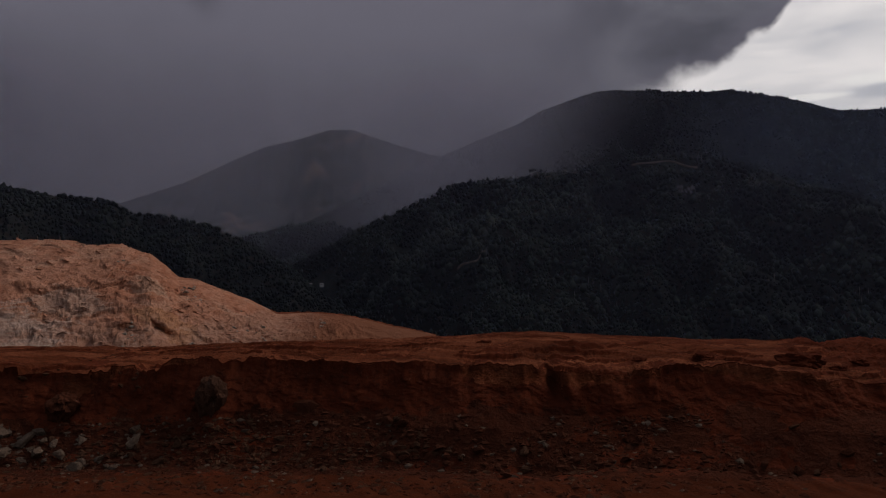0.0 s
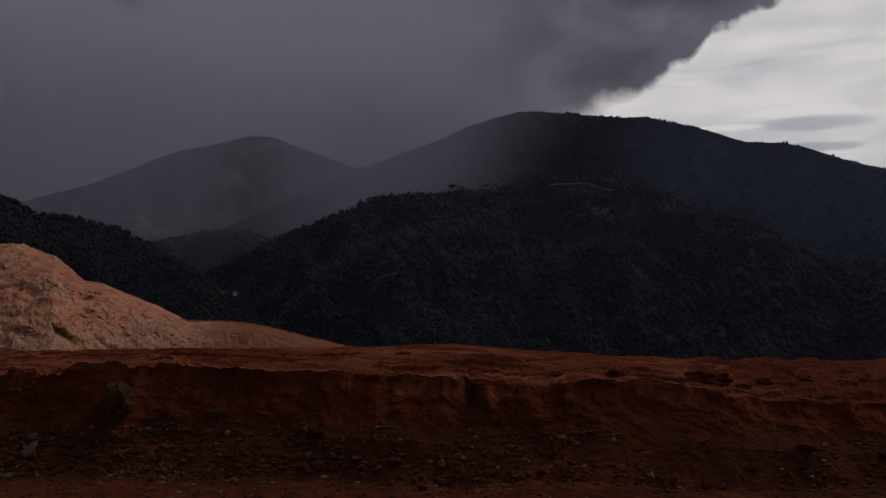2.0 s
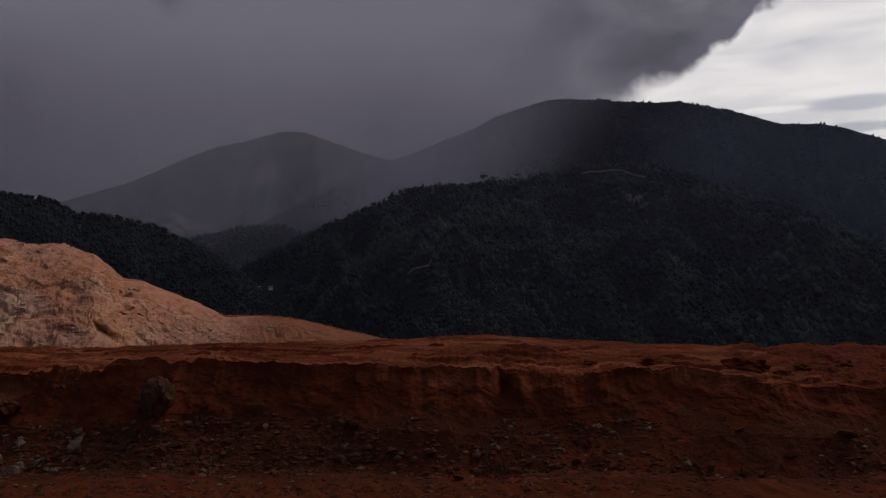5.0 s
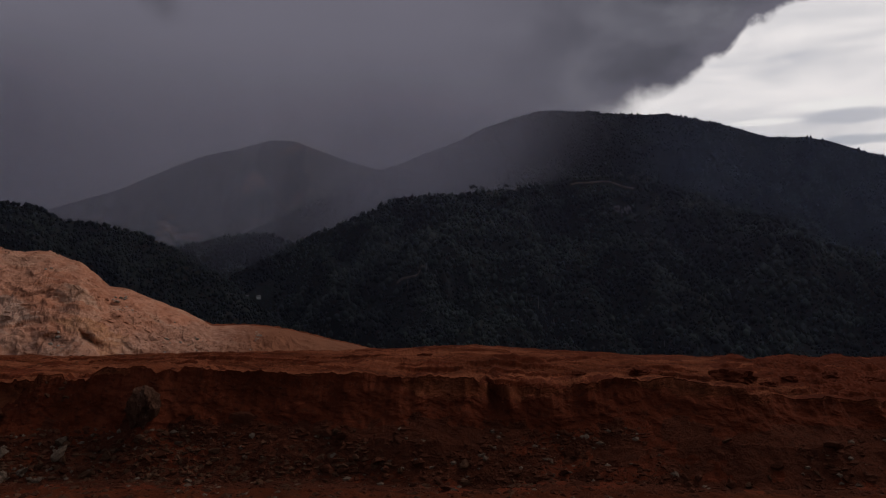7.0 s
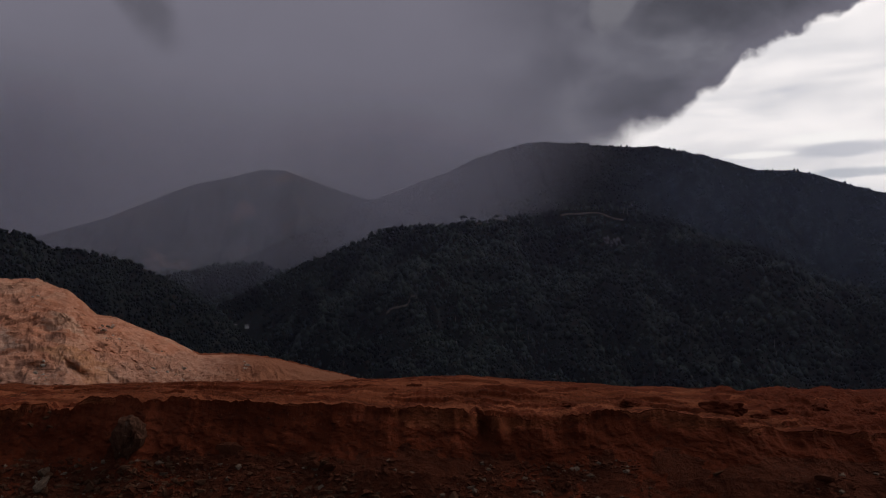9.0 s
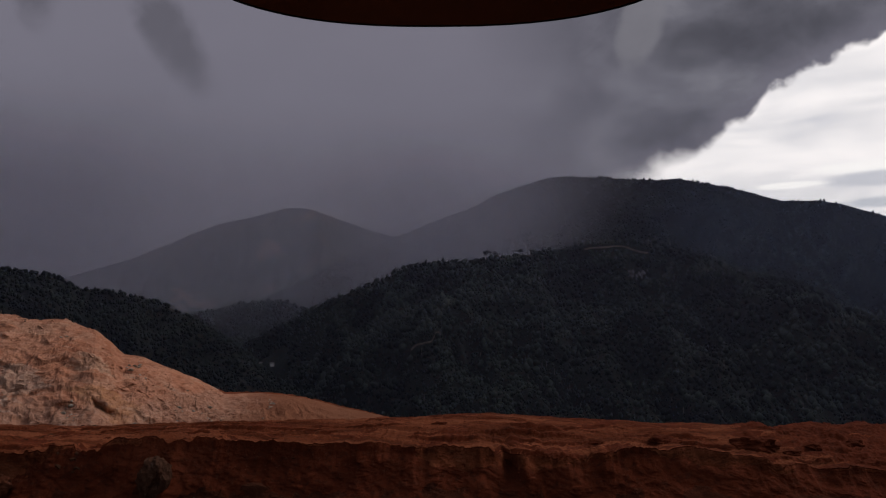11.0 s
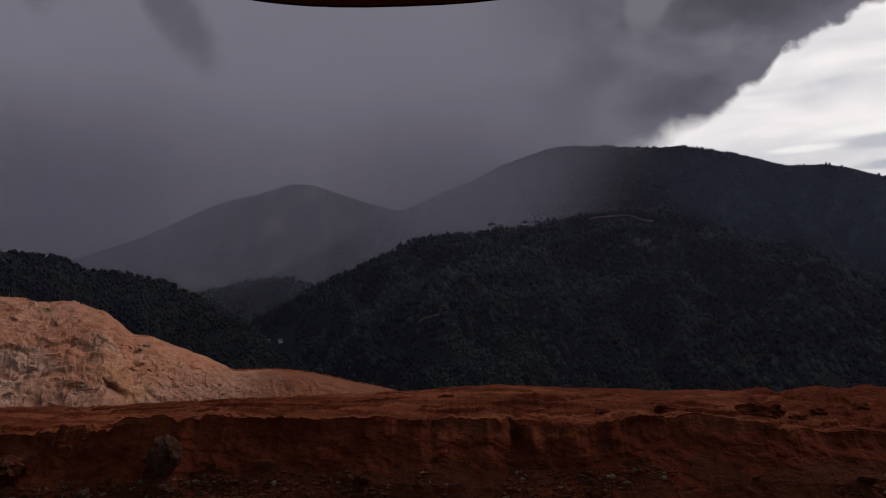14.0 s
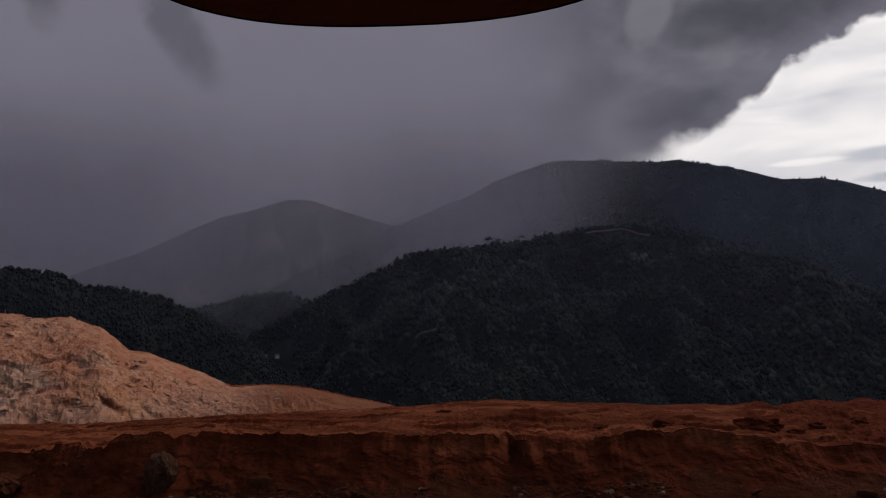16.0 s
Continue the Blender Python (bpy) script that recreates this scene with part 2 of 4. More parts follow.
def cloud_material():
    """Storm sky: grey rain base, dark cloud with a torn edge, a bright gap low on one side. UV is azimuth and elevation in tens of degrees."""
    m = bpy.data.materials.new("storm_sky")
    m.use_nodes = True
    nt = m.node_tree
    nt.nodes.clear()
    at = coords(nt, uv=True)
    slant = coords(nt, (0.8, 1.25, 1), (0, 0, -24), uv=True)
    xyz = nt.nodes.new("ShaderNodeSeparateXYZ")
    nt.links.new(at, xyz.inputs[0])
    u, v = xyz.outputs[0], xyz.outputs[1]
    billow = noisy(nt, slant, 1.5, 5, 0.52, 0.25)
    soft = noisy(nt, slant, 0.8, 4, 0.5, 0.1)
    rag = noisy(nt, at, 2.4, 8, 0.58, 0.2)
    # rain grey, a little lighter upwards, with faint broad swathes
    lift = calc(nt, "ADD", smooth(nt, v, 0.0, 2.2), calc(nt, "MULTIPLY", calc(nt, "SUBTRACT", soft, 0.5), 0.35))
    base = ramp(nt, lift, [(0.0, (0.064, 0.061, 0.076)), (0.45, (0.110, 0.105, 0.131)), (1.0, (0.170, 0.162, 0.202))])
    # the torn lower edge of the cloud, as elevation over azimuth
    along = nt.nodes.new("ShaderNodeMapRange")
    along.inputs[1].default_value, along.inputs[2].default_value = 0.5, 3.5
    nt.links.new(u, along.inputs[0])
    knots = ((0.5, 1.05), (0.97, 1.15), (1.44, 1.25), (1.90, 1.43), (2.10, 1.56), (2.24, 1.74), (2.45, 1.79), (2.86, 1.93), (3.5, 2.2))
    border = ramp(nt, along.outputs[0], [((a - 0.5) / 3.0, (b / 3,) * 3) for a, b in knots])
    border = calc(nt, "MULTIPLY", border, 3.0)
    edge = calc(nt, "SUBTRACT", border, v)
    edge = calc(nt, "ADD", edge, calc(nt, "MULTIPLY", calc(nt, "SUBTRACT", rag, 0.5), 0.36))
    # dark cloud mass over the gap, darkest next to its edge
    right = smooth(nt, calc(nt, "ADD", u, calc(nt, "MULTIPLY", soft, 0.8)), 0.2, 2.2)
    body = ramp(nt, billow, [(0.33, (0.062, 0.062, 0.077)), (0.45, (0.090, 0.089, 0.109)), (0.55, (0.130, 0.128, 0.154)), (0.66, (0.185, 0.181, 0.210))])
    above = smooth(nt, edge, 0.10, -0.25)
    colour = mixed(nt, calc(nt, "MULTIPLY", calc(nt, "MULTIPLY", right, above), 0.9), base, body)
    # hanging dark shreds in the grey
    for cu, cv, wu, wv, lean in ((-1.98, 2.10, 0.20, 0.34, -0.55), (-2.9, 2.35, 0.16, 0.30, -0.2)):
        d = calc(nt, "ADD", bell(nt, u, v, cu, cv, wu, wv, lean), calc(nt, "MULTIPLY", calc(nt, "SUBTRACT", rag, 0.5), 3.2))
        colour = mixed(nt, calc(nt, "MULTIPLY", smooth(nt, d, 1.5, 0.1), 0.62), colour, (0.078, 0.075, 0.092))
    # a pale tail of cloud hanging in the dark mass, sharp on one side
    d = calc(nt, "ADD", bell(nt, u, v, 1.42, 2.22, 0.17, 0.36, 0.35), calc(nt, "MULTIPLY", calc(nt, "SUBTRACT", rag, 0.5), 2.4))
    colour = mixed(nt, calc(nt, "MULTIPLY", smooth(nt, d, 1.25, 0.35), 0.75), colour, (0.185, 0.180, 0.205))
    d = calc(nt, "ADD", bell(nt, u, v, 1.80, 2.05, 0.30, 0.16, 0.6), calc(nt, "MULTIPLY", calc(nt, "SUBTRACT", rag, 0.5), 2.0))
    colour = mixed(nt, calc(nt, "MULTIPLY", smooth(nt, d, 1.4, 0.2), 0.5), colour, (0.056, 0.056, 0.070))
    # the bright gap: soft where the rain begins, crisp further along
    width = calc(nt, "ADD", 0.025, calc(nt, "MULTIPLY", smooth(nt, u, 2.2, 0.9), 0.09))
    gap = smooth(nt, calc(nt, "DIVIDE", edge, width), -1.0, 1.3)
    gap = calc(nt, "MULTIPLY", gap, smooth(nt, u, 0.95, 1.6))
    streak = noisy(nt, coords(nt, (0.7, 2.4, 1), (0, 0, -3), uv=True), 1.6, 6, 0.55, 0.4)
    bright = ramp(nt, streak, [(0.28, (0.60, 0.60, 0.65)), (0.42, (0.76, 0.74, 0.76)), (0.58, (0.93, 0.89, 0.89)), (0.8, (1.08, 1.02, 1.0))])
    colour = mixed(nt, gap, colour, bright)
    # flat grey clouds with lit rims low in the gap
    for cu, cv, wu, wv, tone in ((2.80, 1.16, 0.34, 0.05, (1.0, 0.97, 0.95)), (2.86, 1.08, 0.36, 0.06, (0.50, 0.51, 0.57)), (2.35, 1.08, 0.26, 0.025, (1.0, 0.97, 0.95)), (2.9, 0.93, 0.30, 0.04, (0.46, 0.48, 0.54))):
        d = calc(nt, "ADD", bell(nt, u, v, cu, cv, wu, wv, 0.0), calc(nt, "MULTIPLY", calc(nt, "SUBTRACT", rag, 0.5), 1.6))
        colour = mixed(nt, calc(nt, "MULTIPLY", smooth(nt, d, 1.2, 0.3), 0.8), colour, tone)
    em = node(nt, "ShaderNodeEmission", Strength=1.0)
    out = nt.nodes.new("ShaderNodeOutputMaterial")
    nt.links.new(colour, em.inputs[0])
    nt.links.new(em.outputs[0], out.inputs[0])
    return m


def veil_material(name, amount, edge, spread, top, start, slant=0.12, tint=(0.54, 0.523, 0.645)):
    """Falling rain and painted haze as a thin tinted veil that lets most light through and thins out towards one side.
    UV in tens of degrees.
    """
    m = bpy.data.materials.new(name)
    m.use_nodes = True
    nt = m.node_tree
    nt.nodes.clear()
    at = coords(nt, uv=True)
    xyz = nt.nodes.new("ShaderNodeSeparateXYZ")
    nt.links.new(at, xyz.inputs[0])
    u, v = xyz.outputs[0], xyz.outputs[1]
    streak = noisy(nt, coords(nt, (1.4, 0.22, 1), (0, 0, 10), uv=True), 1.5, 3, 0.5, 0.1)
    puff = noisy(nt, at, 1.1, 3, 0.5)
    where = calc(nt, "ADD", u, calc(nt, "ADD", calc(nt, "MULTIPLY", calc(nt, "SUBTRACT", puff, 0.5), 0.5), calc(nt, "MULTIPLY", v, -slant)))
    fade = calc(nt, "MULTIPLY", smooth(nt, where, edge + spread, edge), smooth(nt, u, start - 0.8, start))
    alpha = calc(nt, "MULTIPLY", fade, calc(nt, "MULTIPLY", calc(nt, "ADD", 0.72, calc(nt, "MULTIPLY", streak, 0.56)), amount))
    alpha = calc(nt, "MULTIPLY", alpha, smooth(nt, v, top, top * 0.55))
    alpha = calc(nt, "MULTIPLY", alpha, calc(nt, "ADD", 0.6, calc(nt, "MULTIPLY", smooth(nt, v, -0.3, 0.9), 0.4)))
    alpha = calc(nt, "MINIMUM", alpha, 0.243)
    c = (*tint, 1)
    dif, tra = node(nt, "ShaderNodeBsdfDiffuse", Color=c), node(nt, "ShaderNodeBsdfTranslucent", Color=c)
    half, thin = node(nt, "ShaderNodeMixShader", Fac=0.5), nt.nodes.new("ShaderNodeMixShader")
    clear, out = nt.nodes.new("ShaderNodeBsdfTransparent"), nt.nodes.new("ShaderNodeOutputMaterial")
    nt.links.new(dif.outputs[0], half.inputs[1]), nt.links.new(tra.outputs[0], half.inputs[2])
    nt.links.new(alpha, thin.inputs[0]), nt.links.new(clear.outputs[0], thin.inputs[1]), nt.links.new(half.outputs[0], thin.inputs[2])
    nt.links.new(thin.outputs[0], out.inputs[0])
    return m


# ---- shape helpers ----
def lattice(i, j, seed):
    h = (i * 374761393 + j * 668265263 + seed * 1442695041) & 0xFFFFFFFF
    h = ((h ^ (h >> 13)) * 1274126177) & 0xFFFFFFFF
    return ((h ^ (h >> 16)) & 0xFFFF) / 65535.0


def value_noise(x, y, seed=0):
    x, y = np.asarray(x, float), np.asarray(y, float)
    i, j = np.floor(x).astype(np.int64), np.floor(y).astype(np.int64)
    a, b = x - i, y - j
    a, b = a * a * a * (a * (a * 6 - 15) + 10), b * b * b * (b * (b * 6 - 15) + 10)
    low = lattice(i, j, seed) * (1 - a) + lattice(i + 1, j, seed) * a
    high = lattice(i, j + 1, seed) * (1 - a) + lattice(i + 1, j + 1, seed) * a
    return low * (1 - b) + high * b


def fbm(x, y, octaves=5, seed=0, gain=0.5):
    """Layered noise, about -1 to 1."""
    x, y = np.asarray(x, float), np.asarray(y, float)
    total, size, norm = np.zeros(np.broadcast(x, y).shape), 1.0, 0.0
    for k in range(octaves):
        total = total + size * (2 * value_noise(x * 2 ** k + 17.3 * k, y * 2 ** k - 9.1 * k, seed + k) - 1)
        norm, size = norm + size, size * gain
    return total / norm * 1.6


def ridged(x, y, octaves=4, seed=0):
    """Sharp-crested noise, 0 to 1."""
    total, size, norm = 0.0, 1.0, 0.0
    for k in range(octaves):
        total = total + size * (1 - np.abs(2 * value_noise(x * 2 ** k + 5.7 * k, y * 2 ** k + 3.3 * k, seed + k) - 1))
        norm, size = norm + size, size * 0.5
    return total / norm


def facets(x, y, size, seed):
    """Broken rock: cells, each a plane of its own tilt and height, about -1 to 1."""
    x, y = np.asarray(x, float) / size, np.asarray(y, float) / size
    i, j = np.floor(x).astype(np.int64), np.floor(y).astype(np.int64)
    best, height = np.full(x.shape, 99.0), np.zeros(x.shape)
    for a in (-1, 0, 1):
        for b in (-1, 0, 1):
            u, v = x - (i + a + lattice(i + a, j + b, seed)), y - (j + b + lattice(i + a, j + b, seed + 1))
            d = u * u + v * v
            plane = lattice(i + a, j + b, seed + 2) * 1.2 - 0.6 + (lattice(i + a, j + b, seed + 3) - 0.5) * 2.2 * u + (lattice(i + a, j + b, seed + 4) - 0.5) * 2.2 * v
            height = np.where(d < best, plane, height)
            best = np.minimum(d, best)
    return height


def mesh_of(name, verts, faces, smooth_faces=True, slots=None):
    """A mesh from arrays of vertices and of triangles or quads."""
    verts, faces = np.asarray(verts, np.float32), np.asarray(faces, np.int32)
    me, n = bpy.data.meshes.new(name), faces.shape[1]
    me.vertices.add(len(verts)), me.loops.add(faces.size), me.polygons.add(len(faces))
    me.vertices.foreach_set("co", verts.ravel())
    me.loops.foreach_set("vertex_index", faces.ravel())
    me.polygons.foreach_set("loop_start", np.arange(0, faces.size, n, dtype=np.int32))
    me.polygons.foreach_set("use_smooth", np.full(len(faces), smooth_faces))
    if slots is not None:
        me.polygons.foreach_set("material_index", np.asarray(slots, np.int32))
    me.update()
    me.validate()
    return me


def grid_faces(rows, cols):
    k = np.arange((rows - 1) * (cols - 1))
    a = k // (cols - 1) * cols + k % (cols - 1)
    return np.stack([a, a + 1, a + cols + 1, a + cols], 1)


def grid_object(name, xyz, materials, slots=None, uv=None):
    rows, cols, _ = xyz.shape
    faces = grid_faces(rows, cols)
    me = mesh_of(name, xyz.reshape(-1, 3), faces, True, slots)
    for m in materials:
        me.materials.append(m)
    if uv is not None:
        layer = me.uv_layers.new(name="angles")
        layer.data.foreach_set("uv", uv.reshape(-1, 2)[faces.ravel()].astype(np.float32).ravel())
    return new(name, me)


def part(name, bm, material, parent, label=""):
    me = bpy.data.meshes.new(name)
    bm.to_mesh(me)
    bm.free()
    me.materials.append(material)
    ob = new(name, me)
    ob.parent = parent
    return tagged(ob, label)


def ball(level):
    bm = bmesh.new()
    bmesh.ops.create_icosphere(bm, subdivisions=level, radius=1.0)
    v = np.array([p.co[:] for p in bm.verts])
    f = np.array([[p.index for p in q.verts] for q in bm.faces])
    bm.free()
    return v, f


def lumps(level, count, rough, seed, keep=1.0):
    """Variants of an uneven lump about 1 m in radius."""
    rng = np.random.default_rng(seed)
    v, f = ball(level)
    made = []
    for _ in range(count):
        r = 1 + rough * rng.normal(size=len(v))
        w = v * np.clip(r, 0.45, 1.7)[:, None]
        made.append(w)
    return made, f


def scatter(name, places, sizes, variants, faces, material, seed, smooth_faces=False):
    """Many lumps as one mesh: places (n, 3), sizes (n, 3)."""
    rng = np.random.default_rng(seed)
    n, nv = len(places), len(variants[0])
    pick = rng.integers(0, len(variants), n)
    base = np.stack(variants)[pick]
    a = rng.uniform(0, 2 * np.pi, n)
    c, s = np.cos(a)[:, None], np.sin(a)[:, None]
    x, y, z = base[..., 0] * c - base[..., 1] * s, base[..., 0] * s + base[..., 1] * c, base[..., 2]
    v = np.stack([x, y, z], -1) * sizes[:, None, :] + places[:, None, :]
    f = faces[None] + (np.arange(n) * nv)[:, None, None]
    me = mesh_of(name, v.reshape(-1, 3), f.reshape(-1, faces.shape[1]), smooth_faces)
    me.materials.append(material)
    return new(name, me)


def place(az, d, z):
    """A point at an azimuth in degrees (to the right of +y) and a distance over the ground."""
    a = np.radians(az)
    return np.stack(np.broadcast_arrays(d * np.sin(a), d * np.cos(a), z), -1)


# ---- the land ----
def ground_height(x, y):
    """Level mine road, a pit beyond the berm, then the valley."""
    step = lambda a, lo, hi: np.clip((a - lo) / (hi - lo), 0, 1) ** 2 * (3 - 2 * np.clip((a - lo) / (hi - lo), 0, 1))
    return -18 * step(y, 16.5, 45) - 88 * step(y, 160, 620) - 40 * step(y, 700, 1800)


def build_ground():
    r = np.concatenate([[0.0], np.geomspace(1.0, 4850, 150)])
    az = np.linspace(-180, 180, 241)
    A, D = np.meshgrid(az, r, indexing="ij")
    p = place(A, D, 0.0)
    p[..., 2] = ground_height(p[..., 0], p[..., 1]) + 0.012 * fbm(p[..., 0] * 0.6, p[..., 1] * 0.6, 4, 3) - 0.03
    ob = grid_object("ground", p, [ROAD_DIRT])
    tagged(ob, "packed red dirt of the mine road and the pit beyond", "ground", kind="structure")


def slope(crest_az, crest_el, reach, front, foot, tree=0.0, gully=0.0, seed=0, back=300.0, spurs=0.35):
    """A hillside seen from the road: its crest stands at the given elevations; returns a function of azimuth and of the way up (0 foot, 1 crest, above 1 the far side)."""
    def at(az, s):
        az, s = np.broadcast_arrays(np.asarray(az, float), np.asarray(s, float))
        far = np.interp(az, *reach) if isinstance(reach, tuple) else np.full(az.shape, float(reach))
        el = np.interp(az, crest_az, crest_el)
        top = EYE_Z + far * np.tan(np.radians(el)) - tree
        up = np.clip(s, 0, 1)
        d = far - front * (1 - up) + back * np.maximum(s - 1, 0)
        z = foot + (top - foot) * (1 - (1 - up) ** 1.25) - back * 0.6 * np.maximum(s - 1, 0)
        if gully:
            across = az * far / 57.3
            warp = 0.25 * fbm(across / (gully * 9), s * 2.0, 3, seed + 5)
            rib = ridged(across / (gully * 2.8) + warp + s * spurs, s * 0.9 + 3, 4, seed) - 0.86
            hold = np.clip((1 - up) * 4.5, 0, 1) * np.clip(up * 4, 0.2, 1)
            z = z + gully * 3.6 * np.minimum(rib, 0) * hold
            z = z + gully * 0.22 * fbm(across / (gully * 1.1), d / (gully * 1.1), 4, seed + 9) * np.clip((1 - up) * 8, 0.08, 1)
        return place(az, d, z)
    return at


def hill_mesh(name, at, az, rows, material, label, smax=1.4):
    s = np.concatenate([np.linspace(0, 1, rows), np.linspace(1, smax, 8)[1:]])
    A, S = np.meshgrid(az, s, indexing="ij")
    ob = grid_object(name, at(A, S), [material])
    return tagged(ob, label, "hill", kind="structure")


LEFT = slope((-60, -45, -35, -33.1, -30.8, -27, -25.2, -23.4, -20, -18.1, -16.1, -14.2, -12.6, -11.4, -9.5, -5),
             (8.5, 7.6, 6.24, 5.8, 5.37, 5.0, 4.2, 4.1, 3.3, 2.4, 1.2, -0.2, -1.6, -2.4, -4.2, -7), 800, 420, -70, 2.0, 34, 11)
MID = slope((-20, -18, -15, -11.8, -8.5, -5.2, -3.6, -2.4, 0.1, 2.3, 4.9, 7.2, 9.9, 12.2, 14.4, 18.3, 23.6, 27, 34, 45),
            (-2.5, -1.2, 0.45, 2.15, 3.9, 5.15, 6.0, 6.25, 6.45, 6.6, 6.85, 7.4, 7.75, 7.75, 7.6, 6.2, 3.9, 2.4, 1.0, 0.0),
            ((-20, -8, 0, 10, 30), (1230, 1190, 1150, 1150, 1050)), 520, -110, 4.0, 82, 23, 300, 1.1)
UPPER = slope((-14, -8, -5, -1.1, 1.4, 3.2, 5.5, 7.1, 8.2, 10.9, 14.6, 16, 18.1, 20.2, 22.6, 24.9, 26.4, 29.1, 33, 40, 55),
              (3.5, 6.3, 7.8, 9.4, 10.3, 11.2, 11.94, 12.3, 12.37, 12.13, 11.8, 11.84, 11.3, 10.72, 9.85, 9.75, 9.31, 8.2, 7.2, 6.4, 5),
              2300, 1150, -110, 2.5, 90, 37, 500, 0.9)
FAR = slope((-45, -30, -22, -18.3, -16.4, -14, -12, -10.4, -8.4, -6, -3.2, -1, 6),
            (1.5, 3.4, 6.2, 8.0, 8.8, 9.4, 10.05, 10.05, 9.4, 8.6, 7.85, 6.6, 5.5), 3200, 1100, -120, 0, 70, 41, 500)
SPUR = slope((-30, -24, -19.6, -18, -15, -12, -9.3, -6.9, -3, 4),
             (-2.0, 0.6, 1.8, 2.6, 3.5, 3.6, 2.6, 0.5, -2.0, -3.0), 1327, 95, -110, 3.0, 14, 53, 60)
QUARRY_AT = slope((-48, -40, -36.5, -35.6, -35, -33.1, -29.3, -28, -25.9, -24.1, -23.2, -22.3, -21.1, -18.9, -17.3, -15.8, -13.4, -11.1, -9.5, -7.5, -4.9, 0, 8),
                  (3.4, 3.3, 3.1, 2.6, 2.2, 2.35, 2.3, 2.1, 2.05, 1.4, 0.65, -0.2, -0.35, -1.3, -1.95, -2.8, -2.8, -3.05, -3.4, -3.9, -4.5, -6, -8),
                  ((-48, -24, -20, -17, -14, -11, -8, -5, 0, 8), (120, 120, 123, 127, 130, 130, 127, 121, 112, 100)), 46, -19, 0, 0, 3, 30)


def quarry_surface(az, s):
    """The blasted face: ledges, slabs and rubble on the plain slope, an undercut ledge, crags beside the haul road."""
    p = QUARRY_AT(az, s)
    az, s = np.broadcast_arrays(np.asarray(az, float), np.asarray(s, float))
    x, y = p[..., 0], p[..., 1]
    up = np.clip(s, 0, 1)
    hold = np.clip((1 - up) * 4, 0.05, 1)
    road = np.clip((az + 16.5) / 5, 0, 1)
    lean = x * 0.8 + s * 9
    ledge = ridged(lean * 0.09, s * 3.2 + x * 0.05, 3, 61) - 0.6
    slab = fbm(x * 0.16, y * 0.16, 4, 67, 0.45)
    crumb = ridged(x * 0.9, y * 0.9, 4, 71) - 0.6
    tilt = fbm(x * 0.11 + s * 1.6, s * 5.5 - x * 0.03, 4, 79, 0.45) * 4
    block = np.floor(tilt) + np.clip((tilt - np.floor(tilt)) * 3 - 1, 0, 1) - tilt
    small = fbm(x * 0.30 + s * 3, s * 14 + x * 0.1, 4, 85, 0.5) * 4
    chip = np.floor(small) + np.clip((small - np.floor(small)) * 3.5 - 1.2, 0, 1) - small
    t = s * 7 + 0.6 * fbm(x * 0.06, s * 3, 4, 75) + x * 0.05
    bench = (np.clip((t - np.floor(t)) * 3.5, 0, 1) + np.floor(t) - t) * np.clip(fbm(x * 0.05, s * 2, 3, 77) + 0.5, 0, 1)
    p[..., 2] += hold * (1 - 0.6 * road) * (0.9 * ledge + 0.7 * slab + 0.4 * bench + 0.30 * block + 0.06 * chip) + np.maximum(hold, 0.35) * 0.30 * crumb * (1 - 0.45 * road)
    p[..., 2] += 0.16 * fbm(x * 0.30 + s * 5, s * 42 + x * 0.12, 4, 89, 0.5) * np.where(az < -14, 1, 0.35)
    broken = np.clip(fbm(x * 0.07, s * 4, 3, 95) * 0.8 + 0.75, 0.15, 1) * (1 - 0.8 * road)
    wx, wy = x + 1.2 * fbm(x * 0.3, s * 12, 3, 97), s * 46 + 1.2 * fbm(x * 0.3 + 7, s * 12, 3, 98)
    rock = broken * (0.30 * facets(wx * 0.8 + wy * 0.3, wy * 1.5, 3.2, 301) + 0.22 * facets(wx, wy * 1.4, 1.4, 311) + 0.10 * facets(wx, wy, 0.6, 321))
    p[..., 2] += 0.85 * rock * np.maximum(hold, 0.75 * (az < -16.5))
    # ledges that stand out over dark hollows
    out = p[..., :2] / np.linalg.norm(p[..., :2], axis=-1, keepdims=True)
    push = np.zeros(s.shape)
    for a0, s0, wide, deep in ((-23.4, 0.556, 1.0, 1.5), (-28.3, 0.60, 0.9, 0.8), (-26.0, 0.52, 0.8, 0.9), (-20.6, 0.57, 0.7, 0.9), (-31.5, 0.66, 1.2, 0.7), (-25.0, 0.70, 0.9, 0.8), (-18.6, 0.66, 0.8, 0.8)):
        line = s0 + 0.012 * fbm(az * 1.3, 0 * s + s0 * 9, 4, 91) + 0.016 * ((az - a0) / wide) ** 2
        side = np.clip(1.25 - np.abs(az - a0) / wide + 0.25 * fbm(az * 2.5, s * 30, 3, 93), 0, 1)
        push += deep * side * np.exp(-((s - line) / 0.014) ** 2) - 0.45 * deep * side * np.exp(-((s - line - 0.040) / 0.022) ** 2)
    p[..., :2] += out * (push - 0.6 * rock * hold)[..., None]
    rill = np.exp(-((az + 11.6) / 1.7) ** 2) * np.clip(1 - np.abs(s - 0.80) / 0.17, 0, 1)
    p[..., 2] += 1.7 * rill * (ridged(x * 0.45 + 6 * s, s * 9, 4, 83) - 0.55)
    return p


